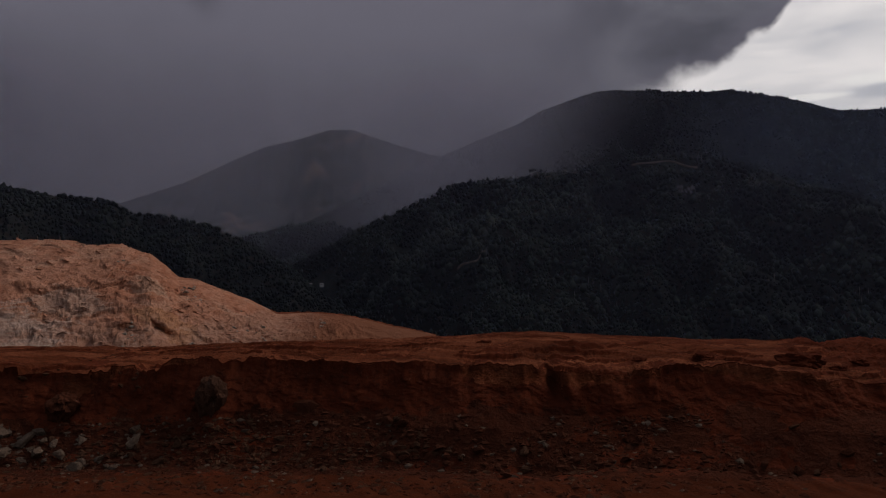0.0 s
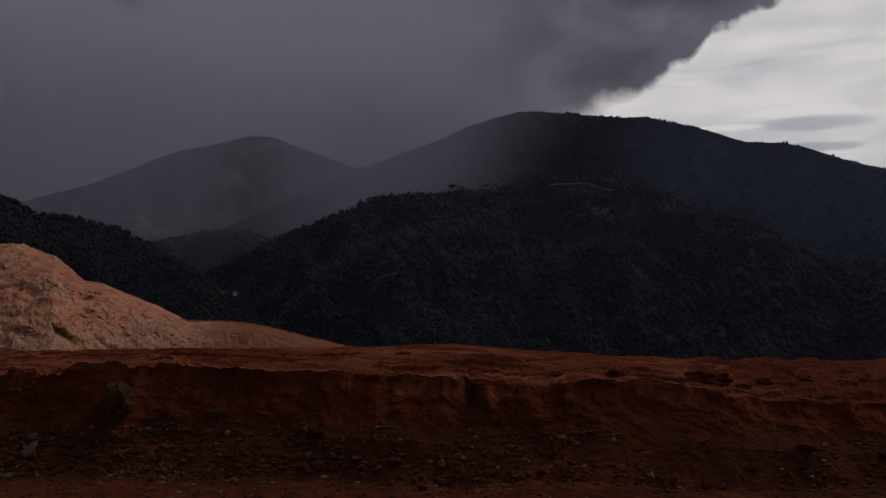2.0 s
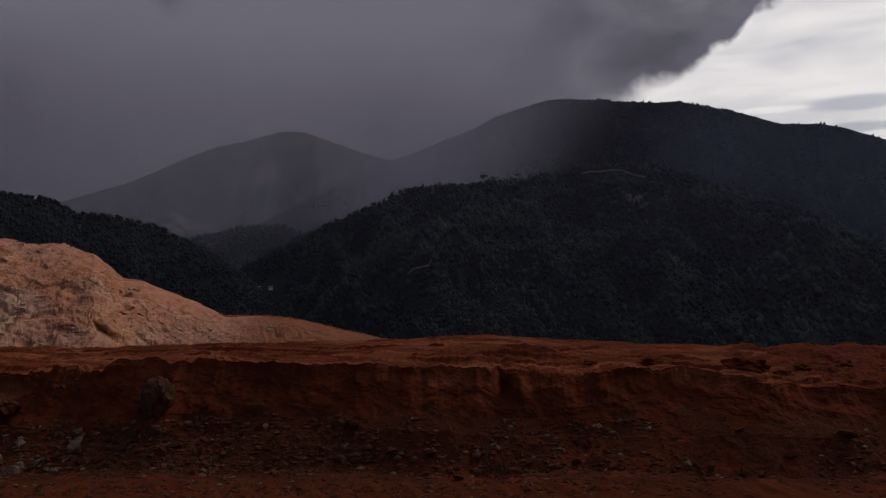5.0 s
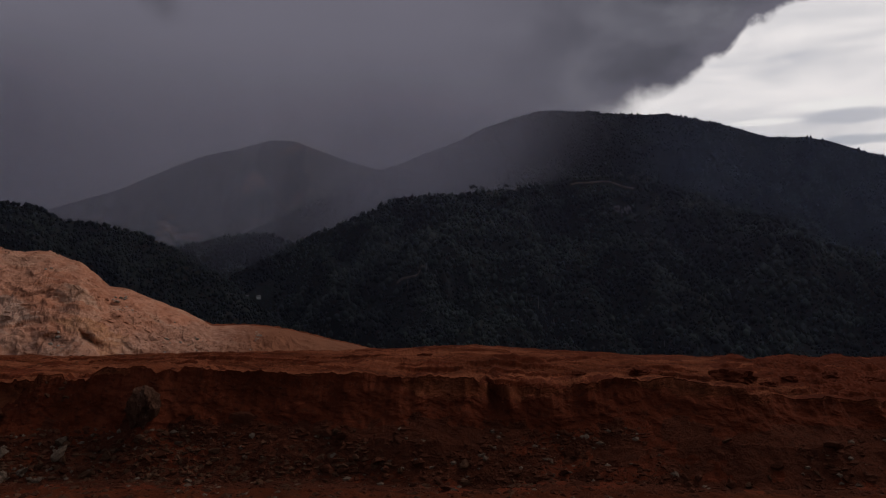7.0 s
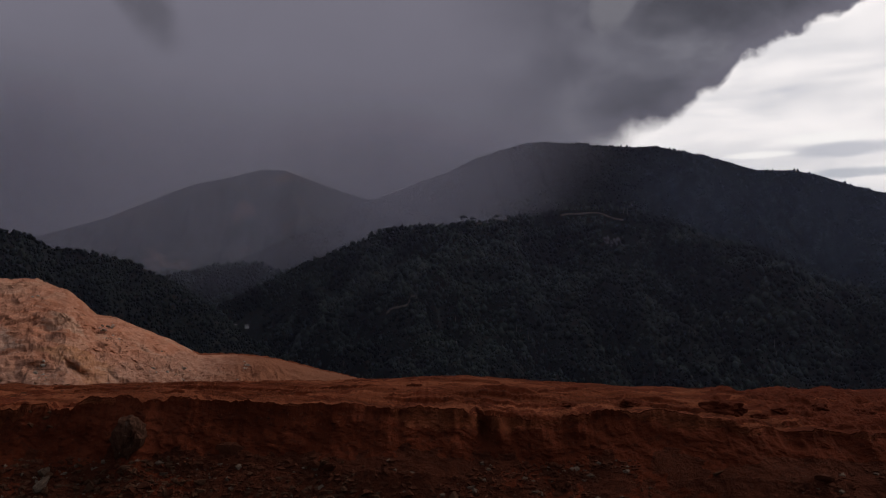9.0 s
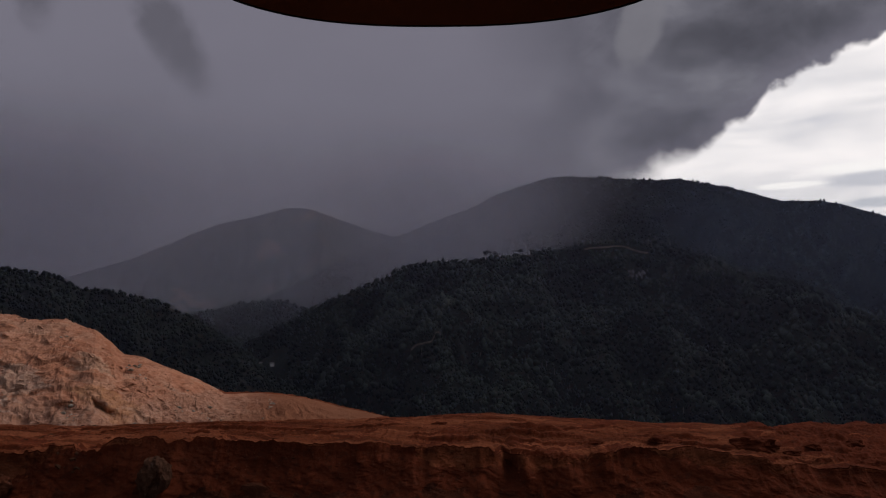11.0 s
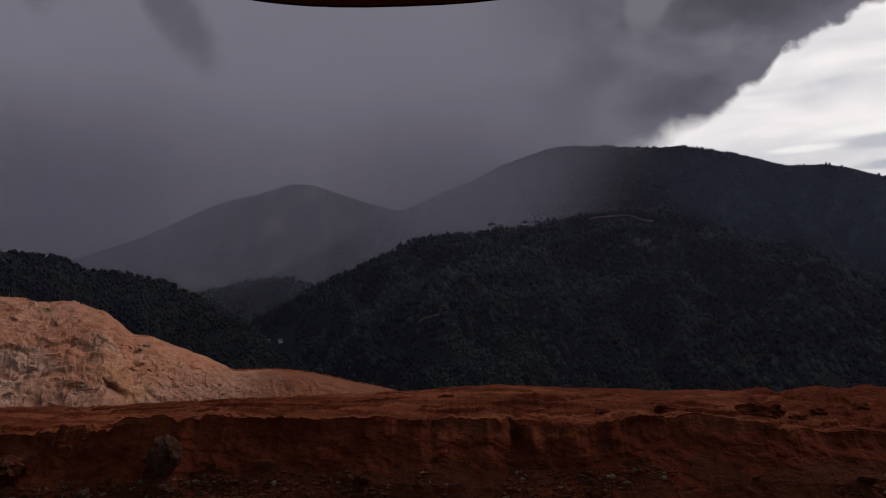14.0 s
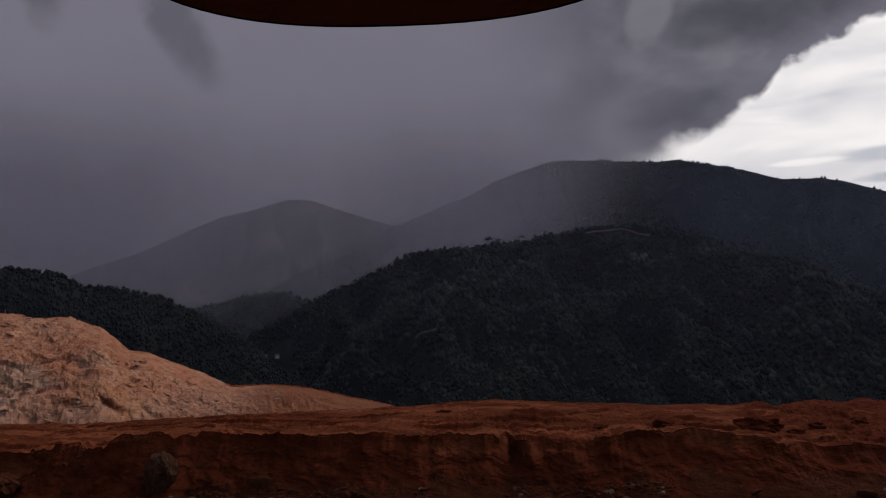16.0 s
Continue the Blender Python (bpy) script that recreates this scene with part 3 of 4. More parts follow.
def build_land():
    build_ground()
    hill_mesh("forested_hill", LEFT, np.linspace(-58, -6, 280), 90, GRASS, "dark wooded hill on the near side of the valley")
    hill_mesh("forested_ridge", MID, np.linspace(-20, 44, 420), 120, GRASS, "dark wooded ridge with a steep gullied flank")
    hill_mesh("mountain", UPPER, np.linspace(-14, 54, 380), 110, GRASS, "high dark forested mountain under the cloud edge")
    hill_mesh("distant_hill", FAR, np.linspace(-44, 6, 200), 70, FAR_HAZED, "distant hill greyed out by falling rain and painted haze")
    hill_mesh("distant_spur", SPUR, np.linspace(-30, 4, 220), 80, GRASS, "low dark spur closing the valley in the rain")
    az = np.concatenate([np.linspace(-48, -36, 60)[:-1], np.linspace(-36, -4, 820), np.linspace(-4, 8, 40)[1:]])
    s = np.concatenate([np.linspace(0, 1, 240), np.linspace(1, 1.5, 8)[1:]])
    A, S = np.meshgrid(az, s, indexing="ij")
    tagged(grid_object("quarry_hill", quarry_surface(A, S), [QUARRY]), "blasted ochre and pink quarry hill with grey rubble", "hill", kind="structure")


# ---- the berm beside the road ----
BERM_X = (-20, -7.6, -5.9, -4.0, -2.6, -1.5, -0.44, 0.53, 1.92, 3.35, 4.5, 6.5, 20)
BERM_LIP = (1.2, 1.22, 1.12, 1.28, 1.22, 1.19, 1.13, 1.18, 1.08, 1.10, 0.98, 0.95, 1.0)
BACK_X = (-20, -10.4, -6.4, -4.7, -1.4, 0.7, 2.0, 3.7, 6.3, 20)
BERM_BACK = (1.1, 1.09, 1.06, 1.12, 1.18, 1.28, 1.20, 1.10, 1.08, 1.1)
APRON, TALUS, FACE, TOP, BEHIND = 60, 40, 110, 150, 12


def berm_surface(x):
    """Profile across the berm at each x: apron, fallen rubble, cut face, uneven top, far side. Returns points and material slots."""
    x = x[:, None]
    flat = 0 * x
    lip, rear = np.interp(x, BERM_X, BERM_LIP), np.interp(x, BACK_X, BERM_BACK) - 0.01
    lip = lip + 0.04 * fbm(x * 1.4, flat + 1, 5, 3, 0.65)
    # blocks have broken off the lip and left lower shelves
    w = fbm(x * 0.75, flat + 5, 3, 7) + 0.25 * fbm(x * 4.0, flat + 3, 3, 9)
    bite = np.clip((w - 0.12) * 7, 0, 1)
    lip = lip - 0.07 * bite + 0.035 * fbm(x * 5, flat + 17, 6, 41, 0.75)
    lip_y = 10.80 + 0.16 * fbm(x * 0.7, flat + 2, 4, 5) + 0.09 * fbm(x * 2.6, flat + 9, 5, 6, 0.65) - 0.06 * bite 
    jag = 0.05 * fbm(x * 8, flat + 19, 5, 43, 0.7) + 0.05 * fbm(x * 3.1, flat + 23, 3, 49)
    toe_y = 9.5 + 0.02 * -x + 0.16 * fbm(x * 0.5, flat + 4, 3, 8)
    a, b = np.linspace(0, 1, APRON)[None], np.linspace(0, 1, TALUS)[None]
    c, e, g = np.linspace(0, 1, FACE)[None], np.linspace(0, 1, TOP)[None], np.linspace(0, 1, BEHIND)[None]
    tal_h, tal_y = 0.30 + 0.10 * fbm(x * 0.6, flat + 7, 3, 12), 0.52
    # apron with worn tyre ridges
    ya, za = 7.2 + (toe_y - 7.2) * a, 0.05 * a ** 2 + flat
    tread = np.clip(np.sin(x * 17 + 6 * ya + 2 * fbm(x, ya, 3, 14)), -0.3, 1)
    lane = np.exp(-((ya - 8.9) / 0.28) ** 2) + np.exp(-((ya - 8.0) / 0.28) ** 2)
    za = za + 0.022 * tread * lane + 0.03 * fbm(x * 1.6, ya * 1.6, 6, 15, 0.6)
    # rubble foot
    yb = toe_y + tal_y * b
    zb = 0.05 + tal_h * b ** 1.3 + (0.05 * fbm(x * 2.2, yb * 2.2, 6, 16, 0.62) + 0.03 * ridged(x * 7, yb * 7, 3, 18)) * np.clip(b * 4, 0, 1) + 0.03 * fbm(x * 1.6, yb * 1.6, 6, 15, 0.6)
    # cut face: leans back at its foot, stands nearly upright and a little hollow under the lip
    foot_y, foot_z = toe_y + tal_y, 0.05 + tal_h
    yc = foot_y + (lip_y - foot_y) * (1 - (1 - c) ** 1.32) + jag * c ** 5
    zc = foot_z + (lip - foot_z) * c
    mid = np.sin(np.pi * c) ** 0.7
    rib = ridged(x * 0.8 + 0.25 * zc, zc * 0.5, 4, 21) - 0.6
    yc = yc - mid * (0.11 * rib + 0.09 * fbm(x * 2.0 + zc, zc * 2.8, 6, 22, 0.62)) - 0.022 * (ridged(x * 5, zc * 5, 4, 24) - 0.55) * np.minimum(mid * 3, 1)
    yc = yc + 0.025 * np.exp(-((c - 0.86) / 0.07) ** 2) * (0.6 + 0.6 * fbm(x * 2.0, flat + 13, 4, 25))
    cleft = np.exp(-((x - 0.68 - 0.20 * (1 - c)) / 0.085) ** 2) * np.clip((c - 0.42) * 3, 0, 1)
    cheek = np.exp(-((x - 0.90 - 0.12 * (1 - c)) / 0.10) ** 2) * np.clip((c - 0.3) * 3, 0, 1)
    yc = yc + 0.34 * cleft - 0.20 * cheek
    zc = zc + 0.02 * fbm(x * 5, c * 6, 4, 26) * mid
    # top, with low eroded treads and risers
    ye = yc[:, -1:] + (15.0 - yc[:, -1:]) * e
    ze = lip + (rear - lip) * e
    w = fbm(x * 0.26, ye * 0.7, 5, 31, 0.55) * 2
    stair = (np.floor(w) + np.clip((w - np.floor(w)) * 5 - 4, 0, 1)) / 2
    fade = np.clip(e * 9, 0, 1)
    past = (ye - yc[:, -1:] - 0.34 - 0.10 * fbm(x * 1.5, flat + 21, 4, 37)) / 0.07
    ze = ze + 0.06 * bite * (np.clip(past, 0, 1) - e)
    ze = ze + fade * (0.15 * (stair - 0.08) * np.clip(fbm(x * 0.8, ye * 1.3, 4, 51) + 0.45, 0, 1) * np.clip((1 - e) * 3, 0, 1) + 0.026 * fbm(x * 1.6, ye * 2.6, 6, 33, 0.7)) + 0.028 * (ridged(x * 3.2, ye * 4.4, 5, 36) - 0.55) * np.clip(e * 20, 0, 1)
    churned = np.clip((x - 4.7) * 1.5, 0, 1)
    ze = ze + churned * fade * 0.07 * fbm(x * 3.5, ye * 3.5, 5, 39, 0.65)
    ze = ze + zc[:, -1:] - lip
    yg, zg = 15.0 + 2.2 * g + flat, ze[:, -1:] - 2.4 * g ** 1.3
    y = np.concatenate([ya, yb, yc, ye, yg], 1)
    z = np.concatenate([za, zb, zc, ze, zg], 1)
    # paler crust where the top lies flat, darker earth on risers and in the churned end
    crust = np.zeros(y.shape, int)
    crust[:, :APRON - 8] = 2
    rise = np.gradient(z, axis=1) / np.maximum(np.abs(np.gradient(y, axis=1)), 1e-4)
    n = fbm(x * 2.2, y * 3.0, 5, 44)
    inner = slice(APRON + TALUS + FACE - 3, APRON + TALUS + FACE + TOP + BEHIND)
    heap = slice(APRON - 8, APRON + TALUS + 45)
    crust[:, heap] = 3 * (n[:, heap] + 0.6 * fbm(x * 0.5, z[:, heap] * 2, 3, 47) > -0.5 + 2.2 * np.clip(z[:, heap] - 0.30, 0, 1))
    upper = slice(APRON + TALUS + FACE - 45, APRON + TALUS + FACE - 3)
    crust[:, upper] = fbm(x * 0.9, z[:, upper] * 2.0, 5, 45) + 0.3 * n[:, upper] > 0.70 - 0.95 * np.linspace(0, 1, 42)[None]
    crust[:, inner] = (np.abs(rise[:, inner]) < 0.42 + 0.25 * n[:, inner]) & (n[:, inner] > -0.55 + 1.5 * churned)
    return np.stack([np.broadcast_to(x, y.shape), y, z], -1), crust


def build_berm():
    x = np.concatenate([np.linspace(-20, -8.4, 51)[:-1], np.linspace(-8.4, 7.6, 760), np.linspace(7.6, 20, 51)[1:]])
    p, crust = berm_surface(x)
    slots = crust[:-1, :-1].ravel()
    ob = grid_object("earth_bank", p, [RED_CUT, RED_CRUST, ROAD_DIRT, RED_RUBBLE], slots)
    tagged(ob, "cut red earth bank with a crusted flat top", "bank", kind="structure")
    return p


build_land()
BERM = build_berm()


# ---- sky, rain and haze sheets ----
def dome(name, radius, az0, az1, el0, el1, material, steps=(90, 40)):
    az, el = np.linspace(az0, az1, steps[0]), np.linspace(el0, el1, steps[1])
    A, E = np.meshgrid(az, el, indexing="ij")
    p = place(A, radius * np.cos(np.radians(E)), EYE_Z + radius * np.sin(np.radians(E)))
    return grid_object(name, p, [material], uv=np.stack([A / 10, E / 10], -1))


CLOUDS = dome("storm_clouds", 4700, -62, 50, -3, 36, cloud_material())
tagged(CLOUDS, "dark storm cloud with a bright torn gap", "sky", kind="structure")
# first two: blue haze sheets added to lift the dark hills; the rest: rain
VEILS, RAIN_GREY = [], (0.51, 0.493, 0.605)
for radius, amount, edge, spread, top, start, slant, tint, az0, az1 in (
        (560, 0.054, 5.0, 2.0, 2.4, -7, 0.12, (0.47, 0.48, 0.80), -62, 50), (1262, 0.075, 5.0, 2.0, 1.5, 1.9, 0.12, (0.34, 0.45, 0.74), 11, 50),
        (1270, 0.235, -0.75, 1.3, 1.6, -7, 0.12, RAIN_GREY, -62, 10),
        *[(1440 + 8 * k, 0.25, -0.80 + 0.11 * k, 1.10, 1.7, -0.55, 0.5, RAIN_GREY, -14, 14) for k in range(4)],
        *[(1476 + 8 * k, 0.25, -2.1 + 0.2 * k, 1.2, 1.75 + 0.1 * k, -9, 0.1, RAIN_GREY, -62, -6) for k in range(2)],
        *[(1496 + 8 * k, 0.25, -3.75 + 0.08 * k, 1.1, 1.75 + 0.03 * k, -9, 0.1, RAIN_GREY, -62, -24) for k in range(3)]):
    veil = dome("rain_haze_sheet", radius, az0, az1, -5, 28, veil_material("rain_haze_veil", amount, edge, spread, top, start, slant, tint), (60, 24))
    VEILS.append(tagged(veil, "see-through sheet of falling rain and haze over the valley", "rain", kind="stuff"))


def find_s(at, az, el):
    """How far up a hillside the given elevation is seen at an azimuth."""
    s = np.linspace(0.02, 0.999, 400)
    p = at(np.full(400, az), s)
    e = np.degrees(np.arctan2(p[:, 2] - EYE_Z, np.hypot(p[:, 0], p[:, 1])))
    return float(s[np.argmin(np.abs(e - el))])


ROCK_FACE = (12.9, find_s(MID, 12.9, 5.05))
ROCK_SMALL = (14.4, find_s(MID, 14.4, 5.2))
SCAR = (15.8, find_s(UPPER, 15.8, 8.4))
HOUSE_AT = MID(-12.6, find_s(MID, -12.6, -0.95))
TRACKS = (((9.4, 0.985), (11.0, 0.985), (13.8, 0.975)), ((3.4, 0.985), (5.6, 0.985)), ((-3.0, find_s(MID, -3.0, 0.1)), (-2.4, find_s(MID, -2.4, 0.45)), (-1.5, find_s(MID, -1.5, 0.65)), (-0.8, find_s(MID, -0.8, 0.6))))
CLEARINGS = [(MID(*ROCK_FACE), 13), (MID(*ROCK_SMALL), 10), (UPPER(*SCAR), 22), (HOUSE_AT, 22), (HOUSE_AT * 0.985, 22)]
CLEARINGS += [(MID(a, np.interp(a, [q[0] for q in line], [q[1] for q in line]) - 0.005), 6) for line in TRACKS for a in np.linspace(line[0][0], line[-1][0], 14)]


# ---- forest ----
def forest(name, at, az, s, count, height, level, material, label, seed, gaps=0.25):
    """Crowns over a hillside, as one joined mesh, thinner where the noise leaves clearings."""
    rng = np.random.default_rng(seed)
    a = rng.uniform(*az, count * 2)
    w = rng.uniform(*s, count * 2)
    p = at(a, w)
    keep = fbm(p[:, 0] / 60, p[:, 1] / 60, 4, seed) > rng.uniform(-1.6, -0.2, len(p)) + gaps - 0.25
    for q, radius in CLEARINGS:
        keep &= np.hypot(p[:, 0] - q[0], p[:, 1] - q[1]) > radius
    p = p[keep][:count]
    n = len(p)
    h = height * (0.55 + 1.1 * rng.random(n) ** 1.8) * (1 + 0.3 * fbm(p[:, 0] / 90, p[:, 1] / 90, 3, seed + 2)) * np.clip(np.hypot(p[:, 0], p[:, 1]) / 1050, 0.62, 1.0)
    wide = h * rng.uniform(0.32, 0.55, n)
    p[:, 2] += h * 0.45
    variants, faces = lumps(level, 12, 0.24, seed)
    ob = scatter(name, p, np.stack([wide, wide, h * 0.55], 1), variants, faces, material, seed + 1, smooth_faces=True)
    return tagged(ob, label, "forest", kind="stuff")


def trunks(name, at, az, s, count, height, seed):
    """Pale bare stems that stand out of the canopy."""
    rng = np.random.default_rng(seed)
    p = at(rng.uniform(*az, count), rng.uniform(*s, count))
    corner = np.array([[1, 0], [-0.5, 0.87], [-0.5, -0.87]])
    v, f = [], []
    for k, q in enumerate(p):
        h = height * rng.uniform(0.6, 1.2)
        for z, r in ((-1, 0.28), (h, 0.10)):
            v += [(q[0] + r * cx, q[1] + r * cy, q[2] + z) for cx, cy in corner]
        f += [(6 * k + i, 6 * k + (i + 1) % 3, 6 * k + 3 + (i + 1) % 3, 6 * k + 3 + i) for i in range(3)]
    me = mesh_of(name, v, f, True)
    me.materials.append(BARK)
    return tagged(new(name, me), "pale bare tree stems above the canopy", "trees", kind="stuff")


forest("hill_undergrowth", LEFT, (-38, -6), (0.3, 1.01), 16000, 3.6, 0, LEAVES_SHADED, "low dark scrub over the near hill", 131, -0.3)
forest("hill_forest", LEFT, (-38, -6), (0.3, 1.02), 7000, 4.3, 1, LEAVES_SHADED, "dense dark trees over the near hill", 101)
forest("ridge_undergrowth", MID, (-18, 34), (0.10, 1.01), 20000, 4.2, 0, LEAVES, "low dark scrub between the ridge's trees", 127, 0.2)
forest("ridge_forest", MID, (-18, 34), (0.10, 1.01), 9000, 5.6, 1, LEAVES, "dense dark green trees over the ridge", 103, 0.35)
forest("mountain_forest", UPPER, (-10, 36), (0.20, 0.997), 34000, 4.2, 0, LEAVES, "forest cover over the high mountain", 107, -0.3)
forest("spur_forest", SPUR, (-26, -2), (0.3, 0.995), 13000, 4.5, 0, LEAVES, "forest patches over the distant spur", 109, 0.6)
trunks("tree_stems", MID, (-6, 24), (0.25, 0.85), 110, 8, 113)
trunks("bare_trees", MID, (13.2, 14.9), (0.985, 1.0), 8, 12, 117)


# ---- single things in the landscape ----
def crown_mesh(seed, clumps, spread, rise):
    """A crown of many small leaf clumps with gaps, round the top of a trunk."""
    rng = np.random.default_rng(seed)
    variants, faces = lumps(1, 6, 0.3, seed)
    v, f = [], []
    for k in range(clumps):
        a, r = rng.uniform(0, 6.28), spread * math.sqrt(rng.uniform(0, 1))
        z = rise + rng.normal() * spread * 0.36 * (1.25 - r / spread)
        size = spread * rng.uniform(0.13, 0.26)
        v.append(variants[k % 6] * (size, size, size * 0.6) + (r * math.cos(a), r * math.sin(a), z))
        f.append(faces + 42 * k)
    return np.concatenate(v), np.concatenate(f)


def tree(where, height, spread, seed, label):
    base = new("tree")
    base.location = where
    bm = bmesh.new()
    bmesh.ops.create_cone(bm, cap_ends=True, segments=7, radius1=0.32, radius2=0.16, depth=height * 0.7,
                          matrix=Matrix.Translation((0, 0, height * 0.35 - 0.4)))
    for k in range(5):
        a = k * 1.3 + seed
        m = Matrix.Translation((math.cos(a) * spread * 0.25, math.sin(a) * spread * 0.25, height * 0.66)) @ Euler((0, 0.75, a)).to_matrix().to_4x4()
        bmesh.ops.create_cone(bm, segments=5, radius1=0.13, radius2=0.05, depth=spread * 0.8, matrix=m)
    part("trunk", bm, BARK, base)
    v, f = crown_mesh(seed, 90, spread, height * 0.84)
    me = mesh_of("crown", v, f, False)
    me.materials.append(LEAVES_SHADED)
    new("crown", me).parent = base
    tagged(base, label, "tree", "lone trees on the ridge")


for az, h, w, seed in ((2.45, 16, 6.5, 3), (3.15, 11, 4.6, 5), (4.85, 11, 4.8, 8), (1.6, 7, 3.2, 9), (5.6, 8, 3.0, 12), (-3.2, 8, 3.5, 15)):
    q = MID(az, 0.995)
    tree(q - (0, 0, 0.3), h, w, seed, "lone broad-crowned tree on the ridge crest")


def strip(name, at, line, width, material, label):
    """A bare track worn along a hillside, draped on it with some thickness."""
    az = np.linspace(line[0][0], line[-1][0], 60)
    s = np.interp(az, [p[0] for p in line], [p[1] for p in line])
    side = np.linspace(-1, 1, 5)
    A, W = np.meshgrid(az, side, indexing="ij")
    S = s[:, None] + W * width * (1 + 0.5 * fbm(A * 2, W, 3, 7))
    p = at(A, S)
    p[..., 2] += 1.6 - 2.2 * np.abs(W)
    return tagged(grid_object(name, p, [material]), label, "track", kind="structure")


for line, label in zip(TRACKS, ("bare tan track along the ridge crest", "bare tan track along the ridge crest", "small bare clearing among the trees")):
    strip("dirt_track", MID, line, 0.003, BARE_TRACK, label)


def outcrop(at, az, s, count, size, seed, label):
    """A bare rock face of several leaning slabs."""
    rng = np.random.default_rng(seed)
    base = new("rock_outcrop")
    base.location = at(az, s)
    for k in range(count):
        bm = bmesh.new()
        bmesh.ops.create_icosphere(bm, subdivisions=2, radius=1)
        w, h = size * rng.uniform(0.06, 0.14), size * rng.uniform(0.14, 0.34)
        for v in bm.verts:
            n = noise.fractal(v.co * 1.6 + Vector((seed, k, 0)), 0.8, 2.0, 4)
            v.co = v.co * (1 + 0.35 * n)
            v.co = Vector((v.co.x * w, v.co.y * w * 0.35, v.co.z * h))
        u = (k + 0.5) / count - 0.5
        bmesh.ops.transform(bm, verts=bm.verts, matrix=pose(u * size * 2.2 + rng.normal() * 2, rng.normal() * 2 - 2, 2.5 + rng.normal() * size * 0.15 - u * size * 0.6,
                                                           -52, rng.uniform(2, 16), rng.uniform(-8, 8)))
        part("slab", bm, CLIFF, base)
    tagged(base, label, "rock", kind="")


outcrop(MID, *ROCK_FACE, 24, 21, 4, "pale granite rock face bare among trees")
outcrop(MID, *ROCK_SMALL, 5, 10, 6, "small pale rock face bare among trees")
outcrop(UPPER, *SCAR, 5, 14, 9, "pale landslip scar on the mountain flank")


def house(where, size, turn):
    base = new("house")
    base.matrix_world = pose(*where, 0, 0, turn)
    w, d, h = size
    bm = bmesh.new()
    bmesh.ops.create_cube(bm, size=1, matrix=Matrix.Translation((0, 0, h / 2 - 1.5)) @ Matrix.Diagonal((w, d, h + 3, 1)))
    part("wall", bm, PLASTER, base)
    bm = bmesh.new()
    ring = [(-w * 0.56, -d * 0.62, h), (w * 0.56, -d * 0.62, h), (w * 0.56, d * 0.62, h), (-w * 0.56, d * 0.62, h), (-w * 0.56, 0, h + d * 0.3), (w * 0.56, 0, h + d * 0.3)]
    v = [bm.verts.new(p) for p in ring]
    for f in ((0, 1, 5, 4), (2, 3, 4, 5), (0, 4, 3), (1, 2, 5), (3, 2, 1, 0)):
        bm.faces.new([v[k] for k in f])
    part("roof", bm, ROOF_TILE, base)
    for x in (-w * 0.28, w * 0.28):
        bm = bmesh.new()
        bmesh.ops.create_cube(bm, size=1, matrix=Matrix.Translation((x, -d / 2 - 0.02, h * 0.55)) @ Matrix.Diagonal((1.2, 0.12, 1.1, 1)))
        part("window", bm, BLACK_PLASTIC, base)
    tagged(base, "small white house with a zinc roof in the valley", "house")


house(HOUSE_AT + (0, -6, 1.5), (5, 3.5, 1.6), 30)
house(HOUSE_AT + (-12, -24, 1.0), (5, 4, 2.2), -20)


def stone_mesh(seed, name, cut=0.30):
    bm = bmesh.new()
    bmesh.ops.create_icosphere(bm, subdivisions=2, radius=1)
    rng = random.Random(seed)
    cuts = [Vector((rng.gauss(0, 1), rng.gauss(0, 1), rng.gauss(0, 0.8))).normalized() for _ in range(9)]
    for v in bm.verts:
        for c in cuts + [-cuts[0], -cuts[1]]:
            over = v.co.dot(c) - rng_cut(seed, c, cut)
            if over > 0:
                v.co -= c * over
        v.co += v.co.normalized() * 0.10 * noise.noise(v.co * 2.2 + Vector((seed, 0, 0)))
    me = bpy.data.meshes.new(name)
    bm.to_mesh(me)
    bm.free()
    return me


def wedge_rock(seed, w, d, h):
    """A rough boulder, broad on top and narrowing to a chipped point below its origin."""
    bm = bmesh.new()
    bmesh.ops.create_icosphere(bm, subdivisions=4, radius=1)
    for v in bm.verts:
        taper = 0.18 + 0.82 * min(1.0, max(0.0, (v.co.z + 1) / 1.25)) ** 0.9
        n = noise.fractal(v.co * 1.3 + Vector((seed * 3.1, 0, 0)), 0.7, 2.0, 5)
        facet = abs(noise.noise(v.co * 2.1 + Vector((0, seed * 1.7, 0))))
        r = 1 + 0.34 * n - 0.42 * facet
        v.co = Vector((v.co.x * w * taper * r + 0.10 * w * v.co.z, v.co.y * d * taper * r, v.co.z * h * 0.5 * (1 + 0.1 * n) - h * 0.35))
    me = bpy.data.meshes.new("boulder")
    bm.to_mesh(me)
    bm.free()
    return me


def rng_cut(seed, c, cut):
    return cut + 0.34 * (math.sin(seed * 12.9 + c.x * 78.2 + c.y * 37.7) * 0.5 + 0.5)


# ---- quarry details ----
def quarry_rubble():
    rng = np.random.default_rng(211)
    a, s = rng.uniform(-36, -6, 5200), rng.uniform(0.05, 0.97, 5200)
    near = fbm(a * 0.7, s * 6, 4, 213) + (0.35 - s) * 1.4
    keep = near > 0.05
    p = quarry_surface(a[keep], s[keep])
    r = 0.07 + 0.22 * rng.random(len(p)) ** 4 + 0.05 * rng.random(len(p))
    variants, faces = lumps(1, 10, 0.2, 215)
    ob = scatter("quarry_rubble", p, np.stack([r * 1.2, r, r * 0.75], 1), variants, faces, RUBBLE_PALE, 217)
    tagged(ob, "grey and pale broken rock strewn over the quarry hill", "rubble", kind="stuff")


